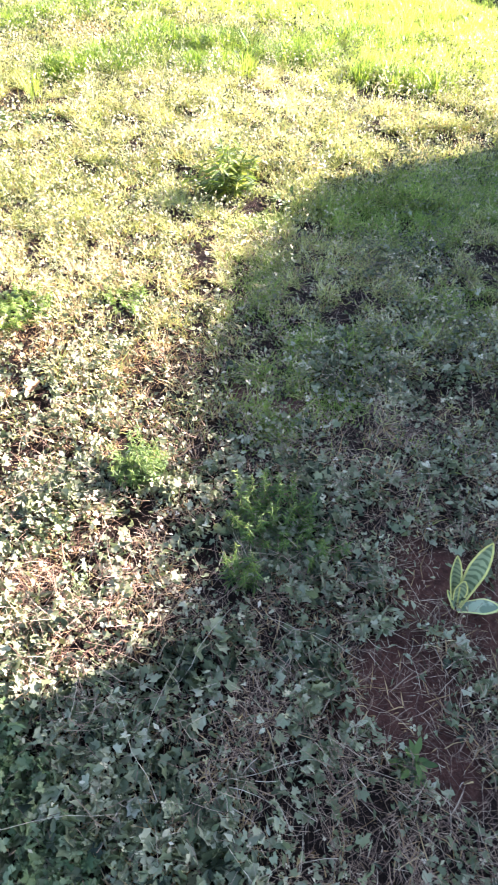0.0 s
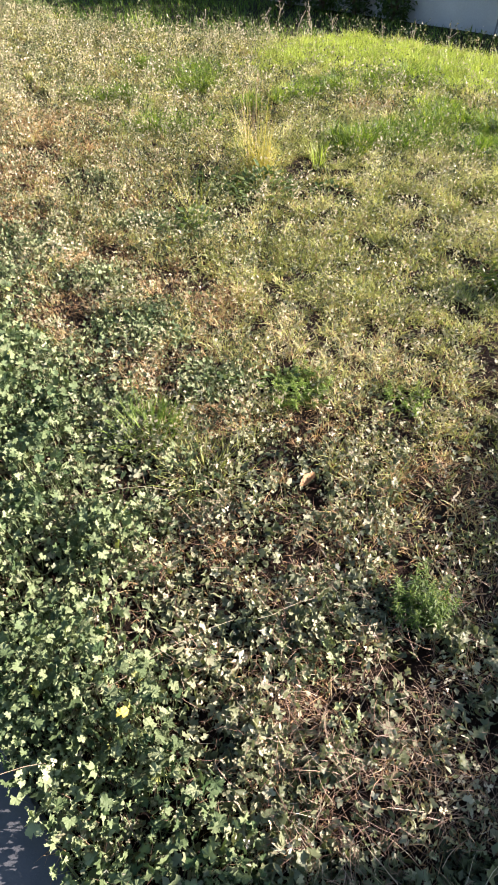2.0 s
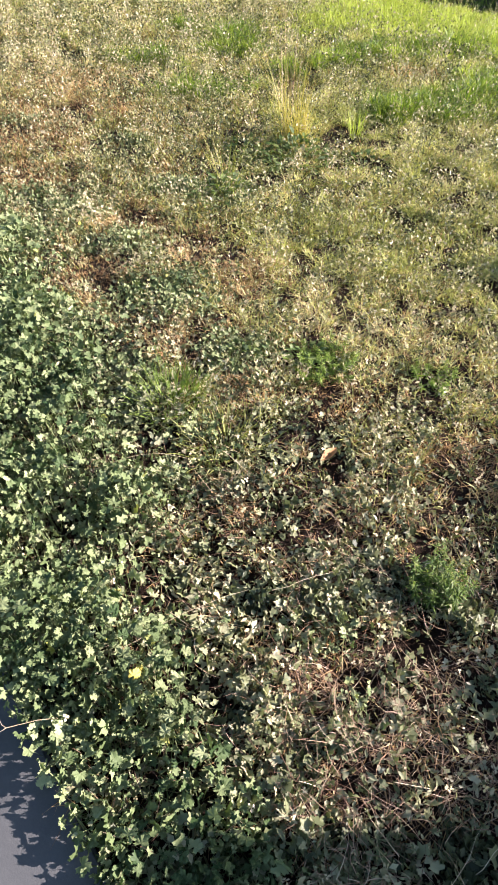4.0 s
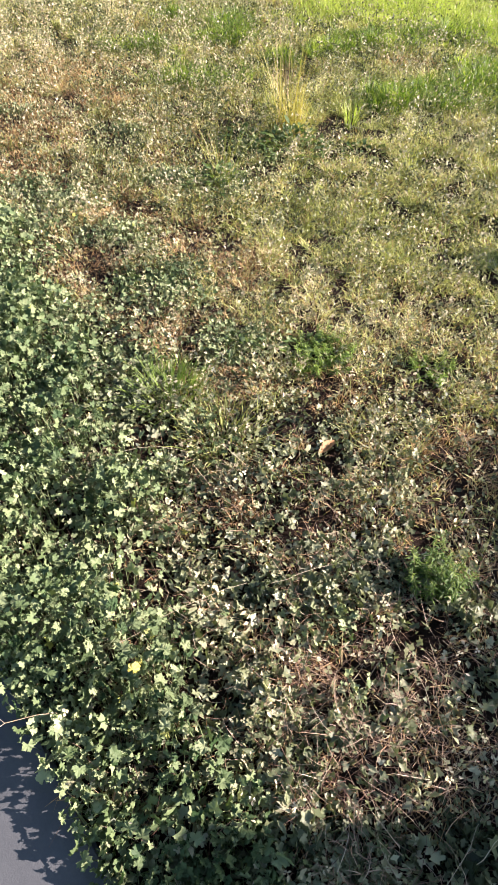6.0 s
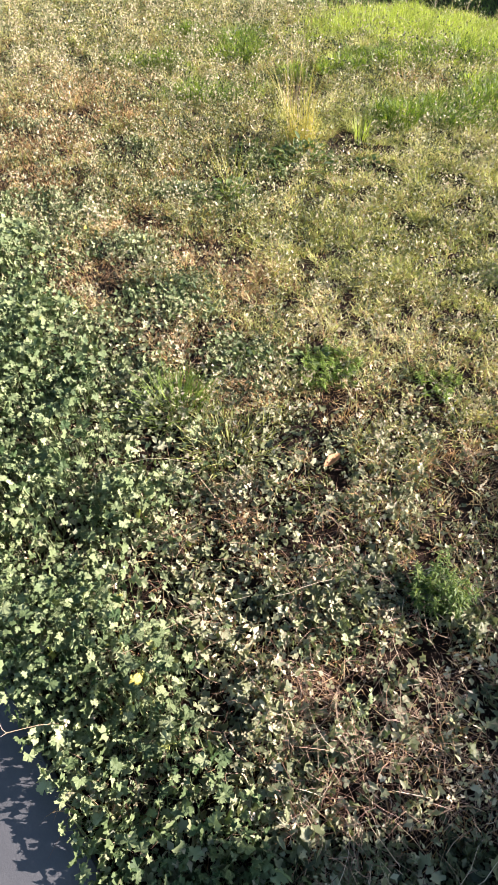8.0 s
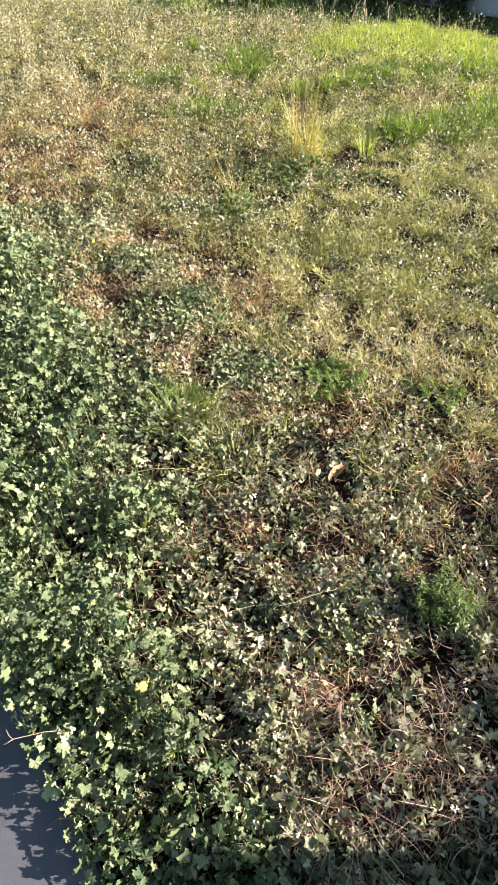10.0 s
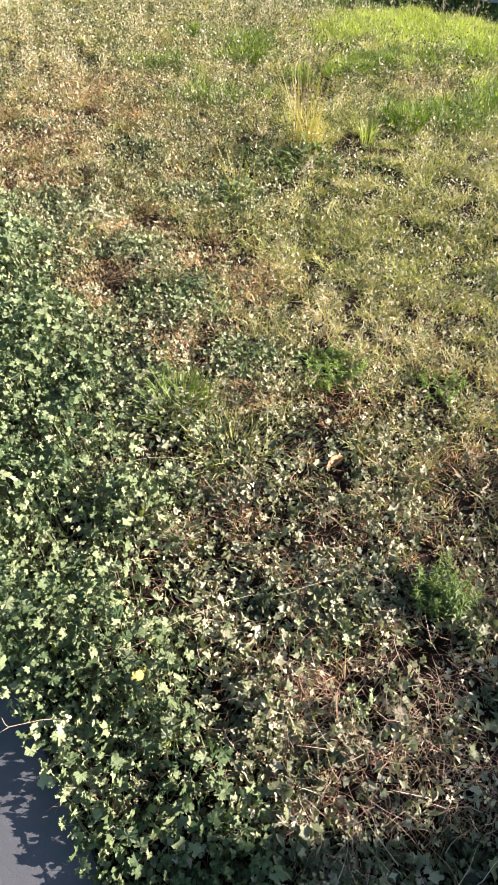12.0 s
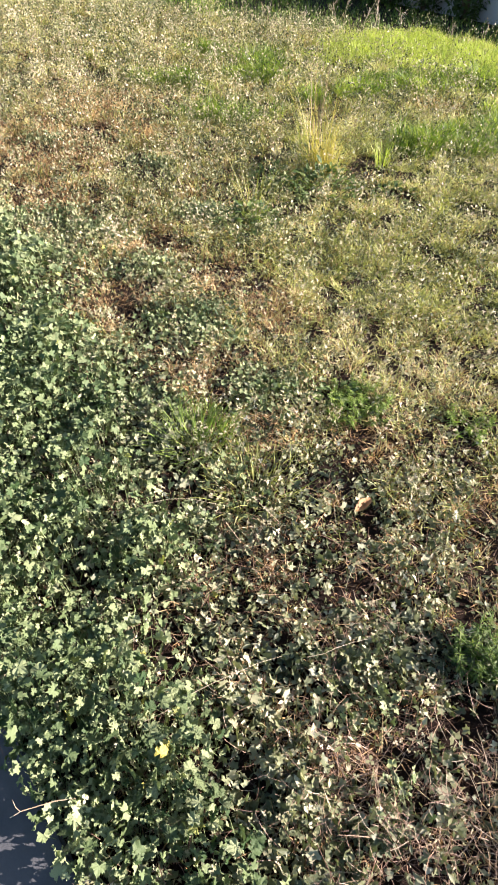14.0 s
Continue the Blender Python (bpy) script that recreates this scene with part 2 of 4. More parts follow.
def lobed_leaf(seed):
    """A mallow leaf one unit wide: five shallow, toothed lobes, creased between them, its stalk at the origin, pointing along y."""
    r = np.random.default_rng(seed)
    rim = []
    for k, a in enumerate((-122, -62, 0, 62, 122)):
        long = (0.40, 0.50, 0.60, 0.50, 0.40)[k] * r.uniform(0.86, 1.12)
        for da, f in ((-22, 0.84), (-11, 0.80), (0, 1.0), (11, 0.80), (22, 0.84)):
            rim.append((a + da + r.uniform(-4, 4), long * f * r.uniform(0.9, 1.1)))
        if k < 4:
            rim.append((a + 31, 0.36 * r.uniform(0.85, 1.1)))
    v = [(0, 0.02, 0)]
    crease, curl, sag = r.uniform(0.1, 0.5), r.uniform(-0.9, 0.9), r.uniform(-0.2, 0.7)
    for a, d in rim:
        x, y = d * math.sin(radians(a)), d * math.cos(radians(a))
        v.append((x, y, crease * abs(math.sin(radians(a * 2.95))) * d * 0.5 + curl * x * y + sag * (0.1 - d * d) + r.uniform(-0.09, 0.09)))
    v = np.array(v)
    t = np.array([(0, k + 1, k) for k in range(1, len(v) - 1)])
    return v, t


def small_lobed_leaf(seed):
    """A young mallow leaf: five blunt lobes, cupped."""
    r = np.random.default_rng(seed)
    v = [(0, 0, -0.05)]
    for k, a in enumerate(np.linspace(-138, 138, 11)):
        d = (0.5 if k % 2 else 0.36) * r.uniform(0.85, 1.15) * (1.15 if k == 5 else 1.0)
        v.append((d * math.sin(radians(a)), d * math.cos(radians(a)) + 0.1, r.uniform(0.02, 0.16) * (1 if k % 2 else 0.3)))
    return np.array(v), np.array([(0, k + 1, k) for k in range(1, 11)])


def veined_leaf(shape, seed):
    """The same leaf with an inner ring, raised between its veins."""
    r = np.random.default_rng(seed)
    v, t = shape
    rim = v[1:]
    inner = rim * 0.52 + np.stack([np.zeros(len(rim)), np.zeros(len(rim)), np.where(np.arange(len(rim)) % 6 == 2, -0.015, 0.035) + r.uniform(-0.02, 0.02, len(rim))], -1)
    n = len(rim)
    out = np.concatenate([v[:1], inner, rim])
    tris = []
    for k in range(n - 1):
        tris += [(0, k + 2, k + 1), (k + 1, k + 2, n + k + 2), (k + 1, n + k + 2, n + k + 1)]
    return out, np.array(tris)


def oval_leaf(length=1.0, width=0.5, droop=0.25, cup=0.12):
    """A pointed leaf along y, folded at its midrib."""
    ys, ws = (0.0, 0.22, 0.5, 0.8, 1.0), (0.06, 0.75, 1.0, 0.6, 0.0)
    v = []
    for y, w in zip(ys, ws):
        z = -droop * y * y * length
        v += [(-w * width / 2, y * length, z + cup * w * width), (0, y * length, z), (w * width / 2, y * length, z + cup * w * width)]
    t = []
    for k in range(4):
        a = 3 * k
        t += [(a, a + 1, a + 4), (a, a + 4, a + 3), (a + 1, a + 2, a + 5), (a + 1, a + 5, a + 4)]
    return np.array(v), np.array(t)


def ivy_leaf():
    """A small leaf of three lobes, along y."""
    v = np.array([(0, 0, -0.08), (-0.34, 0.02, 0.10), (-0.52, 0.34, -0.05), (-0.22, 0.42, 0.16), (0, 0.95, -0.18), (0.22, 0.42, 0.10), (0.52, 0.34, 0.12), (0.34, 0.02, -0.03)])
    return v, np.array([(0, 2, 1), (0, 3, 2), (0, 4, 3), (0, 5, 4), (0, 6, 5), (0, 7, 6)])


def oval_small_leaf():
    """A narrow leaf of four facets, along y."""
    v = np.array([(0, 0, 0), (-0.16, 0.3, 0.05), (-0.17, 0.65, 0.03), (0, 1, -0.15), (0.17, 0.65, 0.06), (0.16, 0.3, 0.02)])
    return v, np.array([(0, 2, 1), (0, 3, 2), (0, 4, 3), (0, 5, 4)])


def diamond_leaf():
    v = np.array([(0, 0, 0), (-0.25, 0.5, 0.09), (0, 1, -0.12), (0.25, 0.42, 0.06)])
    return v, np.array([(0, 2, 1), (0, 3, 2)])


def to_sun(turns, amount):
    """Tips leaves over, by their own angle each, towards the sun."""
    k = np.array((-SUN_FLAT.y, SUN_FLAT.x, 0.0))
    cross = np.array(((0, -k[2], k[1]), (k[2], 0, -k[0]), (-k[1], k[0], 0)))
    r = np.eye(3)[None] + np.sin(amount)[:, None, None] * cross[None] + (1 - np.cos(amount))[:, None, None] * (cross @ cross)[None]
    return r @ turns


def clover_leaf():
    """Three short rounded leaflets in one flat sprig."""
    v, t = [], []
    for k, a in enumerate((0, 120, 240)):
        c, s = math.cos(radians(a)), math.sin(radians(a))
        n = len(v)
        for x, y, z in ((0, 0, 0), (-0.22, 0.30, 0.06), (0, 0.52, 0.0), (0.22, 0.30, 0.06)):
            v.append((c * x - s * y, s * x + c * y, z))
        t += [(n, n + 2, n + 1), (n, n + 3, n + 2)]
    return np.array(v), np.array(t)


def blades(places, height, width, yaw, lean, curl, steps=2, sway=0.0):
    """Tapered bent blades. lean: sideways reach over height at the tip; curl: how much of it comes late."""
    n = len(places)
    dx, dy = np.cos(yaw), np.sin(yaw)
    rows = []
    for k in range(steps + 1):
        s = k / steps
        reach = height * lean * ((1 - curl) * s + curl * s * s)
        up = height * s * (1 - 0.35 * np.minimum(lean, 1.6) * curl * s)
        off = height * lean * sway * s * s
        c = places + np.stack([dx * reach - dy * off, dy * reach + dx * off, up], -1)
        if k < steps:
            w = width * (1 - 0.75 * s * s) / 2
            side = np.stack([-dy * w, dx * w, w * 0], -1)
            rows += [c - side, c + side]
        else:
            rows.append(c)
    v = np.stack(rows, 1)
    k0, t = 2 * steps + 1, []
    for k in range(steps - 1):
        a = 2 * k
        t += [(a, a + 1, a + 3), (a, a + 3, a + 2)]
    t.append((2 * steps - 2, 2 * steps - 1, 2 * steps))
    tris = np.array(t)[None] + (np.arange(n) * k0)[:, None, None]
    return v.reshape(-1, 3), tris.reshape(-1, 3), k0


def tube(bm, points, radii, sides=5):
    """A bent round stem through the points."""
    rings = []
    for k, (p, r) in enumerate(zip(points, radii)):
        a, b = Vector(points[max(k - 1, 0)]), Vector(points[min(k + 1, len(points) - 1)])
        q = (b - a).to_track_quat("Z", "Y")
        rings.append([bm.verts.new(Vector(p) + q @ Vector((r * math.cos(6.2832 * j / sides), r * math.sin(6.2832 * j / sides), 0))) for j in range(sides)])
    for lo, hi in zip(rings, rings[1:]):
        for j in range(sides):
            bm.faces.new((lo[j], lo[(j + 1) % sides], hi[(j + 1) % sides], hi[j]))
    bm.faces.new(rings[0][::-1]), bm.faces.new(rings[-1])


def box(bm, x0, x1, y0, y1, z0, z1, soft=0.0):
    made = bmesh.ops.create_cube(bm, size=1.0, matrix=Matrix.LocRotScale(((x0 + x1) / 2, (y0 + y1) / 2, (z0 + z1) / 2), None, (x1 - x0, y1 - y0, z1 - z0)))
    if soft:
        edges = list({e for v in made["verts"] for e in v.link_edges})
        bmesh.ops.bevel(bm, geom=edges, offset=soft, segments=2, affect="EDGES")


# ---- the plan: where each plant grows ----
EYE_PLAN = np.array((-0.2, 0.2))


def spots(x, y, patches, wobble=1.0, seed=21):
    """1 inside the soft patches (middle, half width across the view, half depth), 0 outside."""
    best = np.zeros_like(x)
    wob = (value_noise(x, y, 9, seed) - 0.5) * wobble * 0.8 + (value_noise(x, y, 28, seed + 1) - 0.5) * wobble * 0.7
    for cx, cy, ra, rb in patches:
        ray = np.array((cx, cy)) - EYE_PLAN
        ray = ray / np.hypot(*ray)
        u, w = (x - cx) * ray[1] - (y - cy) * ray[0], (x - cx) * ray[0] + (y - cy) * ray[1]
        d = np.hypot(u / ra, w / rb) + wob
        best = np.maximum(best, np.clip((1.25 - d) / 0.5, 0, 1))
    return best


BROWN = [(-3.61, 4.25, 0.38, 0.7), (-1.99, 2.60, 0.17, 0.3), (-1.46, 2.26, 0.25, 0.19), (-1.35, 2.86, 0.16, 0.23), (-2.17, 3.18, 0.19, 0.21),
         (-1.06, 2.05, 0.14, 0.11), (-3.01, 3.41, 0.21, 0.37), (-0.87, 1.47, 0.12, 0.12), (-3.87, 5.35, 0.39, 0.4), (-0.65, 2.15, 0.18, 0.13),
         (-0.23, 1.96, 0.10, 0.15), (-1.68, 2.96, 0.12, 0.19), (-0.14, 1.98, 0.2, 0.14), (-1.13, 6.72, 0.32, 0.22), (-3.3, 4.8, 0.3, 0.25)]
LEAFY = [(-1.16, 2.25, 0.14, 0.15), (-1.72, 4.39, 0.23, 0.2), (-1.83, 3.77, 0.17, 0.16), (-1.61, 2.61, 0.20, 0.17), (-2.04, 2.95, 0.15, 0.14),
         (-1.82, 2.20, 0.24, 0.18), (-1.12, 1.66, 0.17, 0.13), (-1.18, 1.50, 0.10, 0.10), (-1.38, 1.80, 0.15, 0.10), (-1.55, 2.02, 0.15, 0.13), (-2.35, 2.85, 0.22, 0.18), (-2.95, 3.15, 0.28, 0.20), (-2.75, 4.3, 0.14, 0.13), (-2.62, 3.12, 0.24, 0.16), (-1.55, 2.45, 0.13, 0.12), (-1.78, 2.62, 0.12, 0.10), (-1.55, 4.57, 0.22, 0.12), (-2.1, 3.75, 0.2, 0.12), (-3.6, 4.45, 0.25, 0.14), (-0.49, 1.20, 0.07, 0.08), (-0.31, 0.96, 0.05, 0.06)]
SHADE_LEAFY = [(0.61, 1.94, 0.26, 0.14), (0.93, 2.20, 0.23, 0.20), (0.88, 2.73, 0.18, 0.27), (0.25, 1.22, 0.2, 0.2), (0.33, 0.76, 0.10, 0.08),
               (0.01, 0.78, 0.10, 0.07), (0.51, 0.99, 0.08, 0.05), (0.07, 0.36, 0.12, 0.07), (-0.29, 0.40, 0.13, 0.12)]
STRAW = [(-0.46, 1.01, 0.09, 0.07), (-0.24, 1.11, 0.13, 0.09), (-0.32, 0.84, 0.15, 0.10), (-0.27, 0.74, 0.13, 0.06),
         (-0.12, 0.68, 0.09, 0.08), (0.15, 0.62, 0.17, 0.11), (-0.30, 0.94, 0.14, 0.12), (0.40, 0.42, 0.2, 0.1), (0.80, 0.72, 0.08, 0.06), (0.72, 1.6, 0.16, 0.1)]
BARE = [(0.54, 0.72, 0.12, 0.16), (0.70, 1.00, 0.14, 0.14), (0.14, 1.82, 0.10, 0.05), (0.32, 1.74, 0.07, 0.05), (0.62, 0.52, 0.1, 0.06), (0.9, 0.9, 0.15, 0.2)]
LUSH = [(-3.0, 6.75, 0.34, 0.16), (-2.3, 6.3, 0.14, 0.12), (-2.0, 6.85, 0.25, 0.2), (-0.7, 6.75, 0.2, 0.15), (-1.59, 7.28, 0.41, 0.3), (-0.94, 7.63, 0.35, 0.32), (-1.21, 5.54, 0.16, 0.22), (-0.82, 5.82, 0.32, 0.26), (-0.43, 6.31, 0.34, 0.28), (-0.11, 5.70, 0.27, 0.24),
        (0.05, 6.26, 0.26, 0.26), (-3.19, 7.34, 0.27, 0.34), (-3.9, 7.46, 0.25, 0.2), (-3.62, 6.25, 0.30, 0.18), (-2.79, 5.54, 0.34, 0.18), (0.6, 6.0, 0.4, 0.3), (1.3, 6.4, 0.4, 0.3), (1.4, 5.3, 0.3, 0.2)]
# dark hollows between the plants
HOLLOW = [(-0.98, 1.13, 0.10, 0.16), (-1.2, 1.62, 0.10, 0.13)]
# right edge of the mallow carpet, and the line of the concrete path's edge
MALLOW_Y = (0.2, 0.47, 0.67, 0.76, 0.85, 1.0, 1.23, 1.62, 1.84, 2.2, 2.83, 3.1, 3.6, 4.4, 12.0)
MALLOW_X = (-0.05, -0.22, -0.43, -0.53, -0.65, -0.85, -1.01, -1.28, -1.55, -1.95, -2.44, -3.0, -3.9, -5.6, -30.0)
# far edge of the sunny lawn
EDGE_X = (-9.0, -7.2, -6.0, -5.0, -4.2, -2.8, -2.06, -1.35, -0.6, 0.22, 2.6, 4.5)
EDGE_Y = (10.9, 10.4, 9.6, 9.2, 9.1, 9.35, 9.75, 9.6, 9.1, 8.6, 7.7, 7.2)


def hollow(x, y):
    return 1 - 0.75 * spots(x, y, HOLLOW, 0.8, 61)


def mallow_at(x, y):
    edge = np.interp(y, MALLOW_Y, MALLOW_X) + (value_noise(x, y, 5, 31) - 0.5) * 0.22 + (value_noise(x, y, 16, 33) - 0.5) * 0.12
    return np.clip((edge - x) / (0.16 + 0.06 * np.clip(y, 0, 3)) + 0.45, 0, 1)


def path_side(x, y):
    """Metres beyond the concrete's edge, towards the lawn."""
    ux, uy = -0.85, 0.526
    return (x + 0.76) * uy - (y - 0.49) * ux


def in_view(x, y, spare):
    return (x > -0.95 - 0.80 * y - spare) & (x < 0.62 + 0.30 * y + spare)


def scatter(density, x0, x1, y0, y1, weight, spare=0.25, over=0.0):
    """Random places in a stretch of the plan, so many to the square metre, kept by weight (0 to 1)."""
    count = int(density * (x1 - x0) * (y1 - y0))
    x, y = rng.uniform(x0, x1, count), rng.uniform(y0, y1, count)
    keep = in_view(x, y, spare) & (path_side(x, y) > -over * (value_noise(x, y, 9, 191) - 0.25))
    x, y = x[keep], y[keep]
    keep = rng.uniform(0, 1, len(x)) < weight(x, y)
    x, y = x[keep], y[keep]
    return np.stack([x, y, rise(x, y)], -1)


def fields(x, y):
    """How much each kind of cover counts at a place."""
    mallow = mallow_at(x, y)
    brown = spots(x, y, BROWN)
    bare = spots(x, y, BARE, 0.7, 41)
    lush = spots(x, y, LUSH, 0.7, 51)
    far = np.clip((y - np.interp(x, EDGE_X, EDGE_Y)) / 0.15, 0, 1)
    shade = np.clip((x + 0.1) / 0.3, 0, 1) * np.clip((3.6 - y) / 0.5, 0, 1)
    return mallow, brown, bare, lush, far, shade


# ---- ground: one sheet to the horizon ----
def build_ground():
    def axis(fine0, fine1, step, far0, far1):
        mid = list(np.arange(fine0, fine1 + 1e-6, step))
        lo, hi, d = [], [], step
        a = fine0
        while a > far0:
            d *= 1.35
            a -= d
            lo.append(max(a, far0))
        d, a = step, fine1
        while a < far1:
            d *= 1.35
            a += d
            hi.append(min(a, far1))
        return np.array(lo[::-1] + mid + hi)

    xs, ys = axis(-5.0, 2.4, 0.045, -400, 400), axis(0.2, 6.0, 0.045, -400, 600)
    gx, gy = np.meshgrid(xs, ys)
    x, y = gx.ravel(), gy.ravel()
    z = rise(x, y)
    under = np.clip(1 - path_side(x, y) / 0.06, 0, 1) * (np.abs(x) < 12) * (np.abs(y) < 12)
    z = z * (1 - under) - 0.05 * under
    nx = len(xs)
    i, j = np.meshgrid(np.arange(nx - 1), np.arange(len(ys) - 1))
    a = (j * nx + i).ravel()
    tris = np.concatenate([np.stack([a, a + 1, a + nx + 1], -1), np.stack([a, a + nx + 1, a + nx], -1)])
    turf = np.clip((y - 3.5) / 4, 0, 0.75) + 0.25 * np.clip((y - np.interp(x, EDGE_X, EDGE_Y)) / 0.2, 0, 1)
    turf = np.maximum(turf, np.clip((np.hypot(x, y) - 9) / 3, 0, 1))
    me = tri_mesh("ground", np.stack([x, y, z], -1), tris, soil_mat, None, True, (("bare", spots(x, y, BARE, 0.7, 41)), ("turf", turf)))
    tagged(new("ground", me), "reddish brown garden soil, shade-darkened under a patchy weedy lawn", "ground", kind="structure")


build_ground()


def build_path():
    """Concrete path slabs beside the mallow, with a joint between two slabs."""
    path = thing_at("concrete_path", (-0.76, 0.49, 0), "grey concrete path slabs at the edge of the weeds", "path", kind="structure")
    path.rotation_euler = (0, 0, math.atan2(0.526, -0.85))
    for k in range(-2, 4):
        bm = bmesh.new()
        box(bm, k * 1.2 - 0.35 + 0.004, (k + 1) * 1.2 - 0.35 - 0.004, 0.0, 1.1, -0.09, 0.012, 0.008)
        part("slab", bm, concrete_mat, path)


build_path()


# ---- what stands round the lawn ----
def build_shade_wall():
    """Added, unseen: a wall to the sun's side, whose shade ends across the path."""
    wall = thing_at("shade_wall", (2.4, 1.86, 0), "unseen pale rendered wall added beside the lawn to cast its shade", "wall", kind="structure")
    bm = bmesh.new()
    box(bm, 0.0, 0.2, -1.6, 0.0, -0.1, 1.467, 0.008)
    part("panel", bm, house_mat, wall)
    bm = bmesh.new()
    box(bm, -0.03, 0.23, -1.63, 0.0, 1.47, 1.53, 0.01)
    part("coping", bm, pale_board_mat, wall, "pale concrete coping")


build_shade_wall()


# top line of the unseen hedge, set by where its shade should end
HEDGE_Y = (1.82, 1.95, 2.08, 2.30, 2.5, 2.85, 3.1, 3.6, 4.15, 4.45)
HEDGE_TOP = (1.30, 1.275, 1.235, 1.205, 1.24, 1.265, 1.22, 1.13, 1.00, 0.92)


def build_shade_hedge():
    """An added, unseen clipped hedge whose shade falls across the near lawn."""
    hedge = thing_at("hedge", (2.65, 3.1, 0), "unseen clipped dark green hedge added to shade the near lawn", "hedge", kind="stuff")
    n = 9000
    y = rng.uniform(-1.3, 1.28, n)
    top = np.interp(y + 3.1, HEDGE_Y, HEDGE_TOP) + 0.04 * (value_noise(y, y * 0, 9, 61) - 0.5)
    side = rng.uniform(0, 1, n)
    x = np.where(side < 0.4, -0.26, np.where(side < 0.7, 0.26, rng.uniform(-0.26, 0.26, n))) + rng.normal(0, 0.02, n)
    z = np.where(side < 0.7, rng.uniform(0.02, 1, n) * top, top + rng.normal(0, 0.02, n))
    v, t = many(diamond_leaf(), np.stack([x, y, z], -1), turned(rng.uniform(0, 6.28, n), rng.uniform(-1, 1, n), rng.uniform(-1, 1, n)), rng.uniform(0.03, 0.055, n))
    child(new("foliage", tri_mesh("foliage", v, t, hedge_mat, np.repeat(rng.uniform(0, 1, n), 4))), hedge)
    bm = bmesh.new()
    for k in range(13):
        y0 = -1.275 + k * 0.195
        box(bm, -0.22, 0.22, y0, y0 + 0.195, 0.0, float(np.interp(y0 + 3.2, HEDGE_Y, HEDGE_TOP)) - 0.04)
    part("core", bm, hedge_mat, hedge, "solid core that stops light through the added hedge")


build_shade_hedge()

# the boundary behind the lawn runs along u, from its mark at the foot of the low wall
BOUND = Matrix(((-0.876, 0.482, 0, 0.27), (0.482, 0.876, 0, 10.25), (0, 0, 1, 0), (0, 0, 0, 1)))


def build_boundary():
    wall = new("boundary_wall")
    wall.matrix_world = BOUND
    tagged(wall, "low grey rendered boundary wall in shade", "wall", kind="structure")
    for k in range(5):
        bm = bmesh.new()
        box(bm, -7.0 + 2.3 * k, -7.0 + 2.3 * k + 2.29, 0.0, 0.16, -0.1, 0.68, 0.01)
        part("panel", bm, wall_mat, wall)
        bm = bmesh.new()
        box(bm, -7.0 + 2.3 * k, -7.0 + 2.3 * k + 2.29, -0.03, 0.19, 0.683, 0.75, 0.012)
        part("coping", bm, pale_board_mat, wall, "pale concrete coping")
    fence = new("board_fence")
    fence.matrix_world = BOUND
    tagged(fence, "dark weathered upright board fence with some paler boards", "fence", kind="structure")
    bm = bmesh.new()
    box(bm, -0.075, 0.075, -0.012, 0.012, 0.0, 1.75, 0.004)
    dark = part("board", bm, fence_mat, fence)
    pale_me = dark.data.copy()
    pale_me.materials.clear()
    pale_me.materials.append(pale_board_mat)
    r = random.Random(4)
    for k in range(60):
        u = 4.6 + k * 0.158
        ob = dark if k == 0 else new("board", pale_me if (1 <= k <= 5 or k in (8, 9, 11)) else dark.data)
        ob.parent = fence
        ob.matrix_basis = pose(u, 0.05 + r.uniform(-0.006, 0.006), r.uniform(-0.05, 0.02), 0, r.uniform(-0.6, 0.6), r.uniform(-2, 2))
    for z in (0.35, 1.4):
        bm = bmesh.new()
        box(bm, 4.5, 14.1, 0.068, 0.11, z, z + 0.09, 0.004)
        part("rail", bm, fence_mat, fence)


build_boundary()


def build_bush(u, n_off, h, r, seed, label):
    rr = np.random.default_rng(seed)
    place = BOUND @ Vector((u, n_off, 0))
    bush = thing_at("bush", place, label, "bush", "bushes along the boundary")
    bm = bmesh.new()
    for k in range(5):
        a = rr.uniform(0, 6.28)
        tip = (r * 0.6 * math.cos(a), r * 0.6 * math.sin(a), h * rr.uniform(0.6, 0.9))
        tube(bm, [(0, 0, -0.03), (tip[0] * 0.4, tip[1] * 0.4, tip[2] * 0.5), tip], (0.03, 0.02, 0.006))
    part("trunk", bm, bark_mat, bush)
    n = 1500
    a, s, q = rr.uniform(0, 6.28, n), np.sqrt(rr.uniform(0.1, 1, n)), rr.uniform(0.03, 1, n)
    wide = r * np.sqrt(np.clip(1 - (q - 0.4) ** 2 / 0.42, 0.02, 1)) * (0.75 + 0.5 * value_noise(a * 1.3, q * 3, 1.0, seed))
    p = np.stack([wide * s * np.cos(a), wide * s * np.sin(a), h * q], -1)
    v, t = many(diamond_leaf(), p, turned(rr.uniform(0, 6.28, n), rr.uniform(-0.9, 0.9, n), rr.uniform(-0.9, 0.9, n)), rr.uniform(0.05, 0.10, n))
    child(new("crown", tri_mesh("crown", v, t, hedge_mat, np.repeat(rr.uniform(0, 1, n), 4))), bush)


for u, off, h, r, s in ((2.15, -0.15, 1.0, 0.28, 1), (2.85, -0.2, 1.4, 0.30, 2), (3.5, -0.2, 1.2, 0.30, 3), (4.2, -0.2, 1.6, 0.32, 4), (8.6, -0.4, 1.6, 0.5, 5), (10.2, -0.5, 1.9, 0.7, 6)):
    build_bush(u, off, h, r, s, "dark green leafy bush against the boundary")


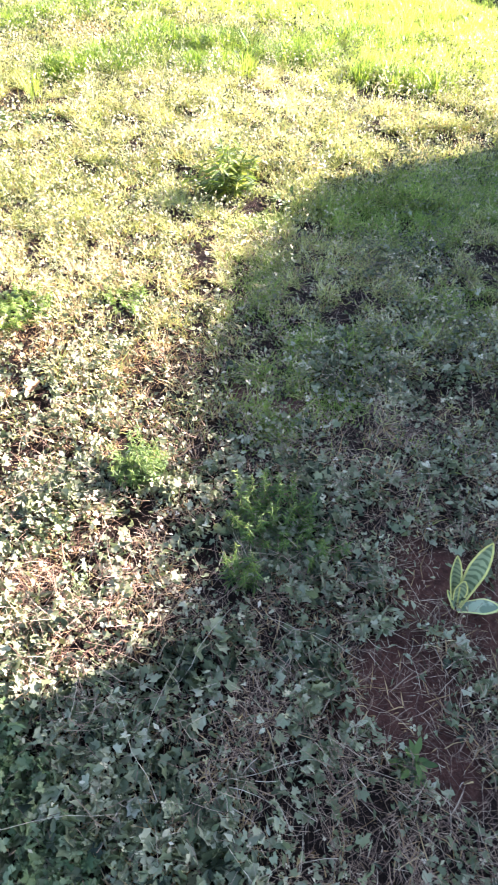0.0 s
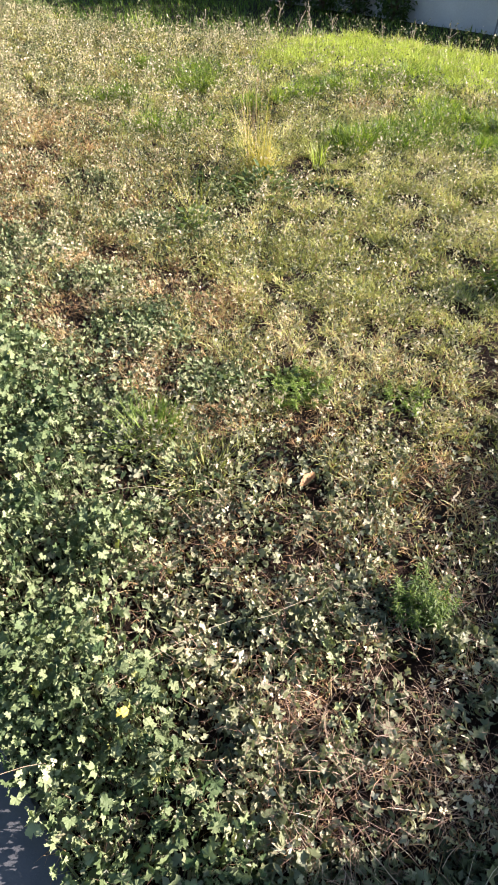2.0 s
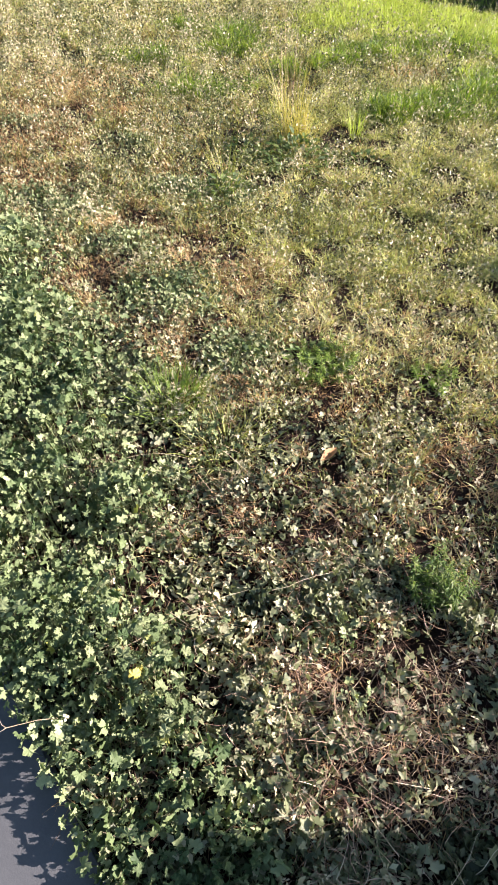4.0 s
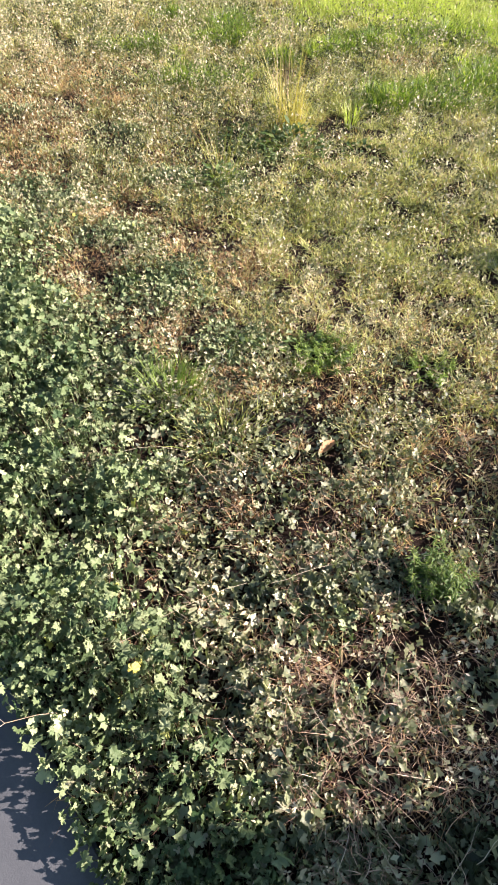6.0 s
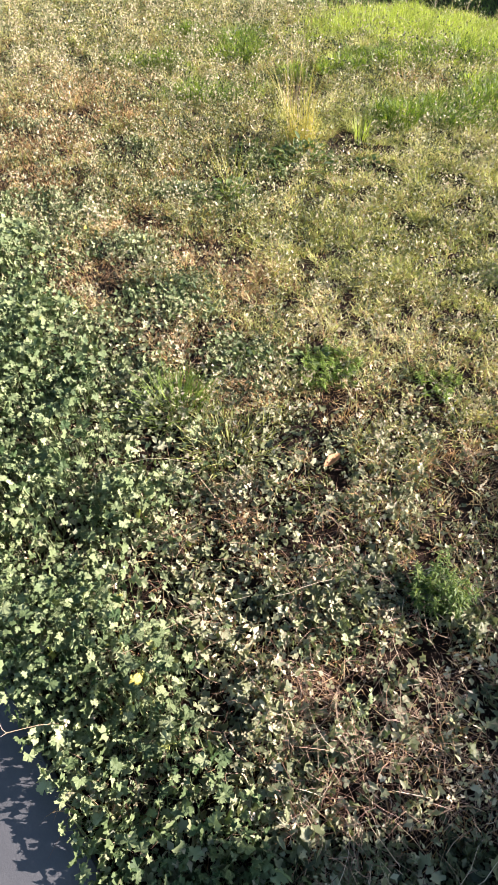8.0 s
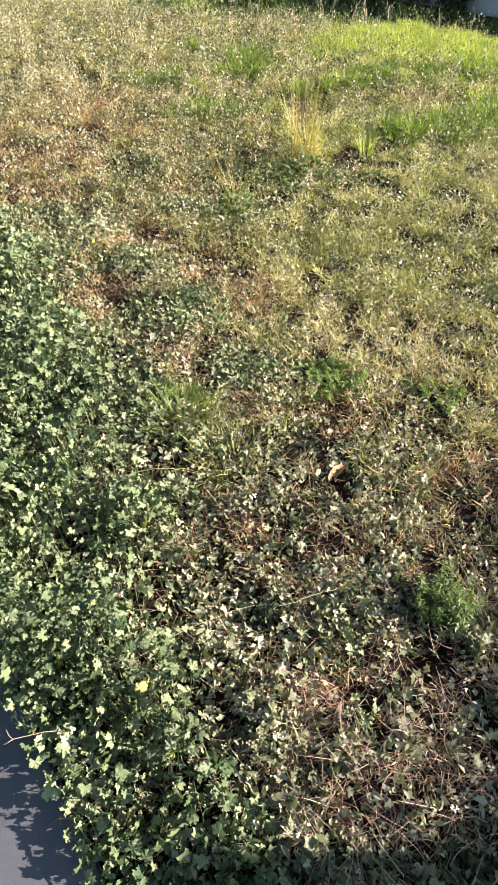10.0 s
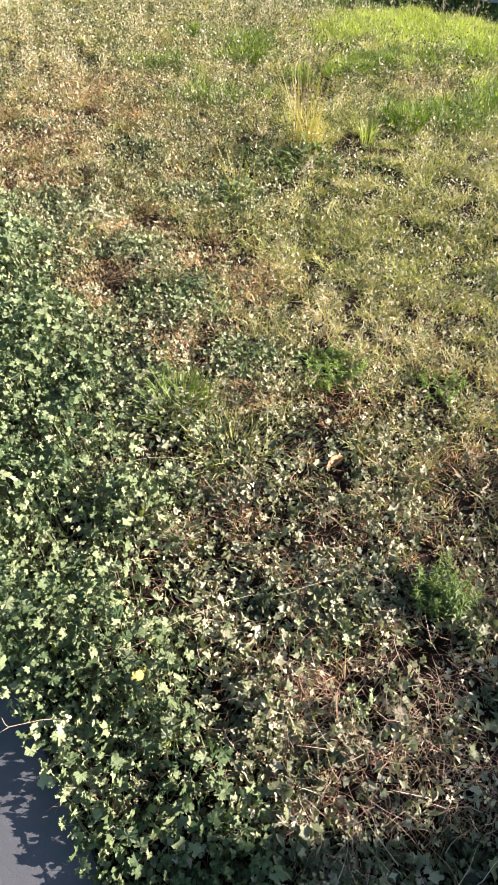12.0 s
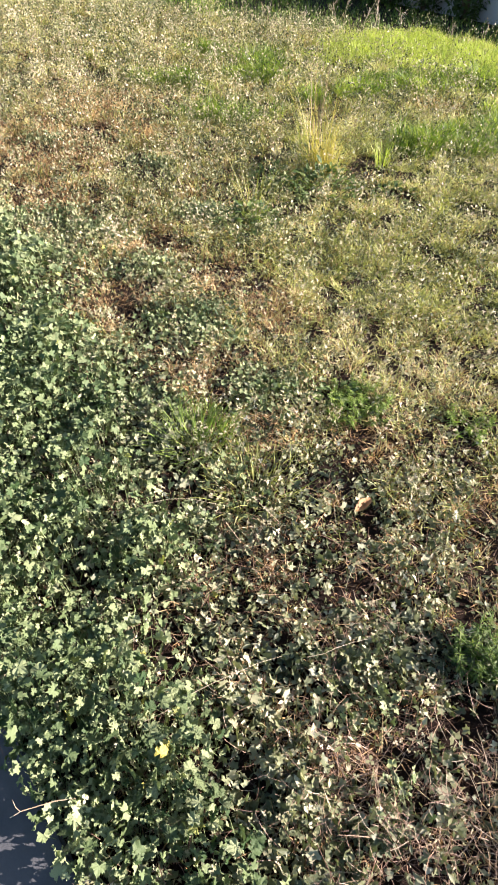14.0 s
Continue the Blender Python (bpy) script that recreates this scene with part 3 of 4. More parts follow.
def build_sign():
    sign = new("small_sign")
    sign.matrix_world = Matrix.Translation((-0.27, 10.40, 0)) @ pose(0, 0, 0, 0, 0, -20)
    tagged(sign, "small blank white sign board on a thin grey post", "sign")
    bm = bmesh.new()
    tube(bm, [(0, 0, -0.05), (0.012, 0, 0.3), (0.02, 0, 0.50)], (0.012, 0.012, 0.012), 8)
    part("post", bm, post_mat, sign)
    bm = bmesh.new()
    box(bm, -0.13, 0.11, -0.040, -0.014, 0.40, 0.52, 0.006)
    part("board", bm, sign_mat, sign)


build_sign()
bm = bmesh.new()
box(bm, -150, 150, 5.0, 70, -0.12, 0.02, 0.0)
road = part("road", bm, road_mat)
road.matrix_world = BOUND
tagged(road, "pale dusty paved road beyond the boundary wall", "road", kind="structure")


# ---- mallow carpet ----
LEAF_SHAPES = [lobed_leaf(k) for k in range(10)] + [small_lobed_leaf(k) for k in range(10)]


def mallow_weight(x, y):
    cover = np.maximum(mallow_at(x, y) ** 1.3, np.maximum(0.55 * spots(x, y, SHADE_LEAFY[-2:], 0.6), 0.8 * spots(x, y, LEAFY, 1.6, 23)))
    gaps = np.clip((0.6 * value_noise(x, y, 7, 71) + 0.4 * value_noise(x, y, 19, 72) - 0.26) * 3.2, 0.03, 1)
    rim = 1 - path_side(x, y) / 0.4
    return cover * hollow(x, y) * np.maximum(gaps, rim) * np.clip(np.maximum(0.62 + 0.16 * y, 1.1 - path_side(x, y)), 0.4, 1)


def build_mallow():
    carpet = thing_at("mallow_carpet", (-1.0, 1.0, 0), "dense carpet of lobed grey-green mallow leaves beside the path", "ground cover", kind="stuff")
    off = np.array((-1.0, 1.0, 0))
    p = scatter(6800, -5.2, 0.4, 0.15, 4.4, mallow_weight, 0.3, 0.07)
    n = len(p)
    m = mallow_at(p[:, 0], p[:, 1])
    patch = spots(p[:, 0], p[:, 1], LEAFY, 0.9, 23)
    near_path = np.clip(1 - path_side(p[:, 0], p[:, 1]) / 0.35, 0, 1)
    tall = 0.04 + 0.19 * m ** 1.3 * (0.2 + 0.8 * value_noise(p[:, 0], p[:, 1], 6, 73)) * np.clip(1.2 - 0.2 * p[:, 1], 0.5, 1) + 0.05 * near_path + 0.05 * patch * value_noise(p[:, 0], p[:, 1], 9, 74)
    tall = tall * np.clip(0.3 + (p[:, 1] - 0.55) / 0.5, 0.3, 1)
    lift = tall * rng.uniform(0.02, 1, n) ** 0.4
    foot = p.copy()
    p = p + np.stack([rng.normal(0, 0.025, n), rng.normal(0, 0.025, n), lift], -1)
    size = (0.014 + 0.027 * rng.uniform(0, 1, n) ** 1.6) * (0.78 + 0.36 * m) * np.clip(1.1 - 0.06 * p[:, 1], 0.85, 1.05)
    yaw, pitch, roll = rng.uniform(0, 6.28, n), rng.normal(0.0, 0.75, n), rng.normal(0, 0.75, n)
    tone = np.clip(rng.beta(1.7, 1.9, n) * 0.93 + 0.12 * patch + 0.35 * (value_noise(p[:, 0], p[:, 1], 3.5, 75) - 0.5), 0, 0.95) + (rng.uniform(0, 1, n) > 0.994) * 0.5
    tone = np.clip(tone, 0, 1)
    turns = to_sun(turned(yaw, pitch, roll), rng.normal(0.45, 0.35, n))
    which = rng.integers(0, 10, n) + 10 * (p[:, 1] > 1.9)
    # the nearest leaves are pieces of their own
    near = np.argsort(np.hypot(p[:, 0] + 0.75, p[:, 1] - 0.85) - 1.5 * lift)[:300]
    single = np.zeros(n, bool)
    single[near] = True
    pieces = []
    for k, shape in enumerate(LEAF_SHAPES):
        sel = (which == k) & ~single
        v, t = many(shape, p[sel] - off, turns[sel], size[sel])
        pieces.append((v, t, np.repeat(tone[sel], len(shape[0]))))
    v, t, tn = joined(pieces)
    child(new("foliage", tri_mesh("foliage", v, t, mallow_mat, tn)), carpet)
    # stalks from the soil to the leaves
    up = p - foot
    hgt = np.maximum(up[:, 2], 0.01)
    bv, bt, k0 = blades(foot - off, hgt, np.full(n, 0.0028), np.arctan2(up[:, 1], up[:, 0]), np.hypot(up[:, 0], up[:, 1]) / hgt, np.full(n, 0.0), 2)
    child(new("stalks", tri_mesh("stalks", bv, bt, mallow_mat, np.repeat(tone * 0.5 + 0.3, k0))), carpet)
    shapes = [tri_mesh("leaf", *veined_leaf(s, k), mallow_leaf_mat) for k, s in enumerate(LEAF_SHAPES[:10])]
    for k in near:
        ob = new("leaf", shapes[which[k]])
        ob.parent = carpet
        ob.matrix_basis = Matrix.Translation(p[k] - off) @ Matrix(turns[k].tolist()).to_4x4() @ Matrix.Scale(size[k], 4)
    # a few leaves that have gone yellow
    old = [tri_mesh("leaf", *veined_leaf(LEAF_SHAPES[k], k), yellow_leaf_mat) for k in (2, 5)]
    for k, (x, y, z, size) in enumerate(((-0.84, 0.827, 0.15, 0.040), (-0.834, 0.849, 0.14, 0.034), (-0.994, 1.018, 0.15, 0.034), (-0.934, 0.922, 0.15, 0.028), (-0.92, 1.279, 0.09, 0.026))):
        ob = new("leaf", old[k % 2])
        ob.matrix_basis = Matrix.Translation((x, y, z) - off) @ Euler((0.3, 0.5 + 0.2 * k, 1.3 * k)).to_matrix().to_4x4() @ Matrix.Scale(size, 4)
        child(ob, carpet, "yellowing mallow leaf")


build_mallow()


# ---- lawn: low leaves, grass, thatch ----
def build_small_leaves():
    def w(x, y):
        m, b, bare, lush, far, shade = fields(x, y)
        leafy = np.maximum(0.4 * spots(x, y, LEAFY), spots(x, y, SHADE_LEAFY))
        near = np.clip((2.4 - y) / 1.2, 0, 1) * (1 - 0.3 * shade)
        clump = np.clip(value_noise(x, y, 6, 81) * value_noise(x, y, 17, 83) * 3.8 - 0.4, 0.16, 1.3)
        return np.clip((0.07 + 0.75 * near) * clump * (1 - 0.5 * b) * (1 - 0.5 * spots(x, y, STRAW, 0.9, 151)) + 0.42 * leafy + 0.32 * mallow_at(x - 0.30, y) * np.clip((2.3 - y) / 0.5, 0, 1), 0, 1) * hollow(x, y) * (1 - 0.5 * m) * (1 - 0.97 * bare) * (1 - far) * (1 - 0.6 * lush)

    p = scatter(15500, -4.5, 2.2, 0.2, 4.6, w)
    n = len(p)
    leafy = np.maximum(spots(p[:, 0], p[:, 1], LEAFY), spots(p[:, 0], p[:, 1], SHADE_LEAFY))
    p[:, 2] += rng.uniform(0.006, 0.03, n) + 0.06 * rng.uniform(0, 1, n) * value_noise(p[:, 0], p[:, 1], 12, 85) ** 1.5 * np.clip(2.6 - p[:, 1], 0.3, 1)
    size = (0.010 + 0.021 * rng.uniform(0, 1, n) ** 1.8) * (1 + 0.25 * leafy) * np.clip(1.35 - 0.25 * p[:, 1], 0.75, 1.1)
    # last term paints leaves slightly paler on the shaded side, lifting that shade
    tone = np.clip(0.12 + 0.65 * rng.beta(1.4, 1.8, n) + 0.22 * kinds(p[:, 0], p[:, 1]) - 0.1 * leafy + 0.05 * np.clip((p[:, 0] + 0.1) / 0.3, 0, 1), 0, 1)
    turns = to_sun(turned(rng.uniform(0, 6.28, n), rng.normal(0.25, 0.7, n), rng.normal(0, 0.7, n)), rng.normal(0.35, 0.45, n))
    which = rng.integers(0, 6, n)
    pieces = []
    for k, shape in enumerate((ivy_leaf(), diamond_leaf(), oval_small_leaf(), small_lobed_leaf(1), small_lobed_leaf(4), small_lobed_leaf(7))):
        sel = which == k
        v, t = many(shape, p[sel], turns[sel], size[sel] * (0.9, 1.0, 1.1, 1.35, 1.2, 1.1)[k])
        pieces.append((v, t, np.repeat(tone[sel], len(shape[0]))))
    v, t, tn = joined(pieces)
    tagged(new("small_weeds", tri_mesh("small_weeds", v, t, weed_mat, tn)), "small lobed and oval weed leaves scattered through the lawn", "weeds", kind="stuff")



def clumps(x, y, seed):
    """Close-set small clumps with darker gaps between them."""
    away = np.clip((y - 2.2) / 2.0, 0, 1)
    close = 0.55 * value_noise(x, y, 13, seed) + 0.45 * value_noise(x, y, 34, seed + 1)
    wide = 0.6 * value_noise(x, y, 7.5, 177) + 0.4 * value_noise(x, y, 19, seed + 1)
    return np.clip((close * (1 - away) + wide * away - 0.40) * 9.0, 0.03, 1)


def humps(x, y):
    """How high the low plants stand: fist-sized humps, broader and rougher away from the path."""
    away = np.clip((y - 2.2) / 2.0, 0, 1)
    fine, broad = value_noise(x, y, 13, 171), value_noise(x, y, 7.5, 177)
    return fine * (1 - 0.5 * away) + away * (0.9 * broad + 0.12)


def kinds(x, y):
    """From -1 to 1: paler and darker plants growing in small groups of their own."""
    away = np.clip((y - 2.2) / 2.0, 0, 1)
    n = (1 - away) * value_noise(x, y, 24, 181) + away * value_noise(x, y, 12, 183)
    return np.clip((n - 0.5) * 3.2, -1, 1)


def lawn_right(x, y):
    """1 on the greener side of the lawn, 0 towards the dry side."""
    return np.clip((x + 0.28 * y + 1.0) / 0.9 + 0.9 * (value_noise(x, y, 1.7, 105) - 0.5), 0, 1) * np.clip((y - 1.7) / 0.9, 0, 1)


def build_clover():
    def w(x, y):
        m, b, bare, lush, far, shade = fields(x, y)
        return np.clip((0.64 - 0.22 * lawn_right(x, y) + 0.55 * value_noise(x, y, 4, 175)) * clumps(x, y, 171), 0, 1) * (1 - 0.8 * m) * (1 - 0.5 * b) * (1 - 0.9 * bare) * (1 - far) * (1 - 0.75 * lush) * (1 - 0.85 * w_bright(x, y)) * np.clip((y - 0.9) / 1.2, 0.35, 1) * (1 - 0.5 * shade)

    pieces = []
    for density, x0, x1, y0, y1, s0, s1 in ((10500, -3.8, 1.9, 0.2, 3.2, 0.009, 0.024), (8200, -6.3, 2.9, 3.2, 6.2, 0.012, 0.028), (5600, -9.3, 4.0, 6.2, 10.4, 0.016, 0.036)):
        p = scatter(density, x0, x1, y0, y1, w)
        n = len(p)
        p[:, 2] += rng.uniform(0.0, 0.06, n) ** 0.8 * (0.06 + 2.0 * humps(p[:, 0], p[:, 1]) ** 2)
        shape = rng.uniform(0, 1, n) < 0.5
        size = s0 + (s1 - s0) * rng.uniform(0, 1, n) ** 1.6
        tone = np.clip(0.22 + 0.55 * rng.beta(1.05, 1.15, n) + 0.30 * kinds(p[:, 0], p[:, 1]) - 0.02 * lawn_right(p[:, 0], p[:, 1]) + 0.25 * (value_noise(p[:, 0], p[:, 1], 5, 173) - 0.5), 0, 1)
        turns = to_sun(turned(rng.uniform(0, 6.28, n), rng.normal(0.3, 0.8, n), rng.normal(0, 0.8, n)), rng.normal(0.3, 0.4, n))
        for sel, leaf in ((shape, diamond_leaf()), (~shape, clover_leaf() if y0 < 3 else diamond_leaf())):
            v, t = many(leaf, p[sel], turns[sel], size[sel])
            pieces.append((v, t, np.repeat(tone[sel], len(leaf[0]))))
    v, t, tn = joined(pieces)
    tagged(new("lawn_weeds", tri_mesh("lawn_weeds", v, t, olive_mat, tn)), "tiny olive and tan leaves woven through the short lawn", "weeds", kind="stuff")


def grass_layer(name, label, bands, weight, material, tone, lean=(0.2, 1.4), category="grass", spare=0.25):
    pieces = []
    for density, x0, x1, y0, y1, h0, h1, wide, steps in bands:
        p = scatter(density, x0, x1, y0, y1, weight, spare)
        n = len(p)
        h = rng.uniform(h0, h1, n) * (0.3 + 1.6 * humps(p[:, 0], p[:, 1]) ** 1.5)
        v, t, k0 = blades(p, h, rng.uniform(0.6, 1.4, n) * wide, rng.uniform(0, 6.28, n), rng.uniform(*lean, n), rng.uniform(0.3, 0.9, n), steps, rng.normal(0, 0.45, n))
        pieces.append((v, t, np.repeat(np.clip(tone(p[:, 0], p[:, 1], n), 0, 1), k0)))
    v, t, tn = joined(pieces)
    tagged(new(name, tri_mesh(name, v, t, material, tn)), label, category, kind="stuff")


def w_green(x, y):
    m, b, bare, lush, far, shade = fields(x, y)
    return np.clip(0.02 + 0.50 * value_noise(x, y, 3.2, 101) + 0.52 * lawn_right(x, y) + 0.3 * np.clip(y - 5.5, 0, 1) + 0.3 * shade + 0.4 * np.clip(y - 6.8, 0, 1) * np.clip(-3.0 - x, 0, 1), 0, 1) * (1 - 0.92 * m) * (1 - 0.8 * b) * (1 - 0.9 * bare) * (1 - far) * (1 - 0.95 * np.clip((2.1 - y) / 0.7, 0, 1)) * clumps(x, y, 171)


def w_dry(x, y):
    m, b, bare, lush, far, shade = fields(x, y)
    return np.clip(0.30 + 0.14 * np.clip((3.2 - y) / 0.6, 0, 1) + 0.4 * value_noise(x, y, 3.5, 111) + 0.8 * b - 0.14 * lawn_right(x, y) + 0.18 * np.clip(y - 5.5, 0, 1) * (1 - lawn_right(x, y)) * value_noise(x, y, 1.6, 115), 0.04, 1) * (1 - 0.8 * m) * (1 - 0.75 * bare) * (1 - far) * (1 - 0.7 * lush) * (1 - 0.8 * w_bright(x, y)) * np.maximum(clumps(x, y, 171), 0.10 + 0.5 * b) * (1 - 0.5 * shade)


def w_bright(x, y):
    edge = np.interp(x, EDGE_X, EDGE_Y)
    band = np.clip((y - (edge - 1.5 - 0.5 * value_noise(x, y, 1.2, 141))) / 0.4, 0, 1) * np.clip((edge - y) / 0.08, 0, 1) * np.clip((x + 3.1) / 0.8, 0, 1)
    right = np.clip((x - 0.3) / 1.2, 0, 1) * np.clip((y - 4.9) / 0.8, 0, 1) * np.clip((edge - y) / 0.08, 0, 1) * (0.3 + 0.7 * value_noise(x, y, 2.2, 143))
    return np.maximum(band, right)


build_small_leaves()
build_clover()
grass_layer("short_grass", "short yellow-green lawn grass in the sun", ((12000, -3.8, 1.9, 1.2, 3.2, 0.016, 0.043, 0.0042, 2), (11000, -6.3, 2.9, 3.2, 6.2, 0.021, 0.050, 0.0064, 1), (6000, -9.3, 4.0, 6.2, 10.4, 0.027, 0.058, 0.0100, 1)),
            w_green, grass_mat, lambda x, y, n: 0.16 + rng.beta(1.1, 1.1, n) * 0.55 + 0.26 * kinds(x, y) + 0.4 * (value_noise(x, y, 2, 121) - 0.35) + 0.08 * lawn_right(x, y), (0.3, 2.0))
grass_layer("shaded_lawn_grass", "soft green grass growing where the added wall and hedge shade the lawn", ((16000, -0.2, 2.0, 1.5, 4.2, 0.02, 0.05, 0.0038, 2),),
            lambda x, y: np.clip((x - 0.02) / 0.25, 0, 1) * np.clip((3.35 + 0.62 * (x - 0.35) - y) / 0.3, 0, 1) * np.clip((value_noise(x, y, 3.5, 211) + 0.2 * np.clip(y - 2.0, 0, 1) - 0.46) * 5, 0, 1) * (1 - spots(x, y, BARE, 0.7, 41)), fluffy_mat, lambda x, y, n: rng.beta(2, 2, n) * 0.8 + 0.2, (0.2, 1.6))
grass_layer("dry_thatch", "short brown dead grass thatch between the weeds", ((10000, -3.8, 1.9, 0.2, 3.2, 0.014, 0.042, 0.0032, 2), (7400, -6.3, 2.9, 3.2, 6.2, 0.016, 0.043, 0.0056, 1), (4200, -9.3, 4.0, 6.2, 10.4, 0.024, 0.053, 0.0096, 1)),
            w_dry, dry_mat, lambda x, y, n: 0.2 + 0.6 * rng.beta(1.1, 1.1, n) + 0.25 * kinds(x, y) + 0.2 * (value_noise(x, y, 4, 131) - 0.5), (0.3, 2.0))
grass_layer("bright_long_grass", "long backlit yellow-green grass at the far edge of the lawn", ((5200, -4.0, 3.6, 4.8, 10.2, 0.035, 0.085, 0.0060, 2),),
            w_bright, bright_mat, lambda x, y, n: rng.beta(2, 2, n), (0.1, 0.9))
grass_layer("lush_grass", "lush green grass thickening round the tussocks", ((6500, -5.2, 2.0, 4.9, 8.4, 0.04, 0.10, 0.0075, 2),),
            lambda x, y: spots(x, y, LUSH, 0.9, 51) * np.maximum(clumps(x, y, 201), 0.3), lush_mat, lambda x, y, n: rng.beta(2, 2.6, n), (0.3, 1.6))
grass_layer("shaded_verge_grass", "dull green short grass in the shade below the wall", ((350, -10.0, 3.6, 8.0, 13.5, 0.03, 0.08, 0.010, 2),),
            lambda x, y: np.clip((y - np.interp(x, EDGE_X, EDGE_Y)) / 0.15, 0, 1) * (0.482 * x + 0.876 * y < 9.0), lush_mat, lambda x, y, n: rng.beta(2, 3, n) * 0.6)
grass_layer("outer_lawn_grass", "short patchy lawn grass carrying on beside the weeds", ((2600, -9.5, 2.25, 0.0, 4.6, 0.02, 0.05, 0.0075, 1), (1500, -13.0, 6.0, 4.6, 11.0, 0.025, 0.06, 0.012, 1)),
            lambda x, y: (1 - in_view(x, y, 0.3)) * (0.482 * x + 0.876 * y < 8.6) * (0.35 + 0.65 * clumps(x, y, 171)), grass_mat, lambda x, y, n: 0.1 + rng.beta(1.1, 1.4, n) * 0.7 + 0.2 * kinds(x, y), (0.3, 2.0), "grass", 20.0)


def build_straw():
    """Long dead stems lying in a tangle."""
    def w(x, y):
        m, b, bare, lush, far, shade = fields(x, y)
        return np.clip(0.9 * spots(x, y, STRAW, 0.9, 151) + 0.05 + 0.55 * np.clip((2.1 - y) / 0.8, 0, 1) * value_noise(x, y, 5, 153) + 0.36 * shade, 0, 1) * (1 - 0.55 * m) * (1 - far) * (1 - 0.6 * bare) * np.maximum(clumps(x, y, 171), 0.3 * shade)

    p = scatter(16000, -2.5, 1.6, 0.2, 3.0, w)
    n = len(p)
    long, yaw, up = 0.018 + 0.10 * rng.uniform(0, 1, n) ** 2.4, rng.uniform(0, 6.28, n), np.abs(rng.normal(0.2, 0.35, n))
    p[:, 2] += 0.004 + 0.06 * rng.uniform(0, 1, n) ** 2
    hgt = np.maximum(long * np.sin(up), 0.004)
    v, t, k0 = blades(p, hgt, rng.uniform(0.0008, 0.0018, n), yaw, long / hgt, rng.uniform(-0.2, 0.2, n), 3, rng.normal(0, 0.35, n))
    tagged(new("straw_tangle", tri_mesh("straw_tangle", v, t, straw_mat, np.repeat(rng.beta(1.0, 1.9, n), k0))), "tangle of long pale dead grass stems on the soil", "dry grass", kind="stuff")


build_straw()


# ---- single plants ----
def tussock(name, place, radius, height, count, material, label, category, group="", lean=(0.1, 0.9), wide=0.004, seed=1, steps=3, cone=0.0, tone=(2, 2), uneven=0.8):
    rr = np.random.default_rng(seed)
    a, s = rr.uniform(0, 6.28, count), np.sqrt(rr.uniform(0, 1, count))
    foot = np.stack([radius * s * np.cos(a), radius * s * np.sin(a), np.full(count, -0.005)], -1)
    yaw = a + rr.normal(0, 0.5, count)
    h = height * rr.uniform(0.3, 1.0, count) ** uneven * (1 - cone * s)
    v, t, k0 = blades(foot, h, rr.uniform(0.6, 1.3, count) * wide, yaw, rr.uniform(*lean, count) * (0.35 + 0.65 * s), rr.uniform(0.3, 0.9, count), steps)
    ob = thing_at(name, (place[0], place[1], float(rise(place[0], place[1]))), label, category, group)
    child(new("foliage", tri_mesh("foliage", v, t, material, np.repeat(rr.beta(*tone, count), k0))), ob)
    return ob


pick = random.Random(9)
for k, (x, y, ra, rb) in enumerate(LUSH):
    for j in range(7):
        tussock("grass_tussock", (x + pick.gauss(0, 0.55) * ra, y + pick.gauss(0, 0.5) * rb), max(ra, 0.2) * pick.uniform(0.2, 0.5), pick.uniform(0.10, 0.24), 260, bright_mat if (j < 2 or x > 0.4 and j < 4) else lush_mat,
                "lush bright green grass tussock in the lawn", "grass", "lush grass tussocks", (0.2, 1.6), 0.0075, 200 + 7 * k + j, 2, 0.5)

tussock("golden_grass_clump", (-1.70, 4.66), 0.07, 0.74, 150, gold_mat, "tall upright clump of thin golden yellow grass", "grass", "", (0.1, 0.95), 0.0028, 301, 4, 0.0, (3.0, 1.6), 1.5)
tussock("golden_grass_clump", (-1.80, 4.70), 0.08, 0.62, 70, gold_mat, "looser greener grass stalks beside the golden clump", "grass", "", (0.1, 1.0), 0.0028, 302, 4, 0.0, (1.2, 4), 1.3)
tussock("golden_grass_clump", (-1.645, 4.66), 0.04, 0.42, 80, gold_mat, "short dense golden base of the tall grass", "grass", "", (0.05, 0.7), 0.004, 311, 4, 0.0, (6, 1.5))
tussock("golden_grass_clump", (-1.76, 4.70), 0.05, 1.0, 26, straw_mat, "a few taller wispy seed stalks beside the golden clump", "grass", "", (0.05, 0.4), 0.0024, 308, 4, 0.0, (4, 2))
tussock("grass_tuft", (-1.84, 3.80), 0.06, 0.42, 34, gold_mat, "tuft of thin arching yellow-green grass blades", "grass", "grass tufts", (0.2, 1.1), 0.0042, 303, 4, 0.0, (1.2, 3))
tussock("grass_tuft", (-1.80, 3.76), 0.07, 0.16, 60, bright_mat, "short bright green grass tuft beside a leafy weed", "grass", "grass tufts", (0.2, 1.2), 0.006, 309, 3)
tussock("grass_tuft", (-1.34, 5.03), 0.05, 0.26, 40, bright_mat, "small upright bright green grass tuft", "grass", "grass tufts", (0.1, 0.6), 0.006, 310, 3)
tussock("grass_tuft", (-1.27, 1.89), 0.13, 0.13, 380, fluffy_mat, "low tuft of bright green grass among dead turf", "grass", "grass tufts", (0.3, 1.5), 0.0036, 304, 3)
tussock("grass_tuft", (-1.00, 1.78), 0.15, 0.10, 280, grass_mat, "low tuft of yellow-green grass among dead turf", "grass", "grass tufts", (0.4, 1.4), 0.0045, 305, 3)
tussock("spiky_grass", (-4.84, 9.35), 0.24, 0.30, 130, lush_mat, "spiky dark green grass clump at the lawn's far edge", "grass", "", (0.1, 0.7), 0.009, 306, 3)
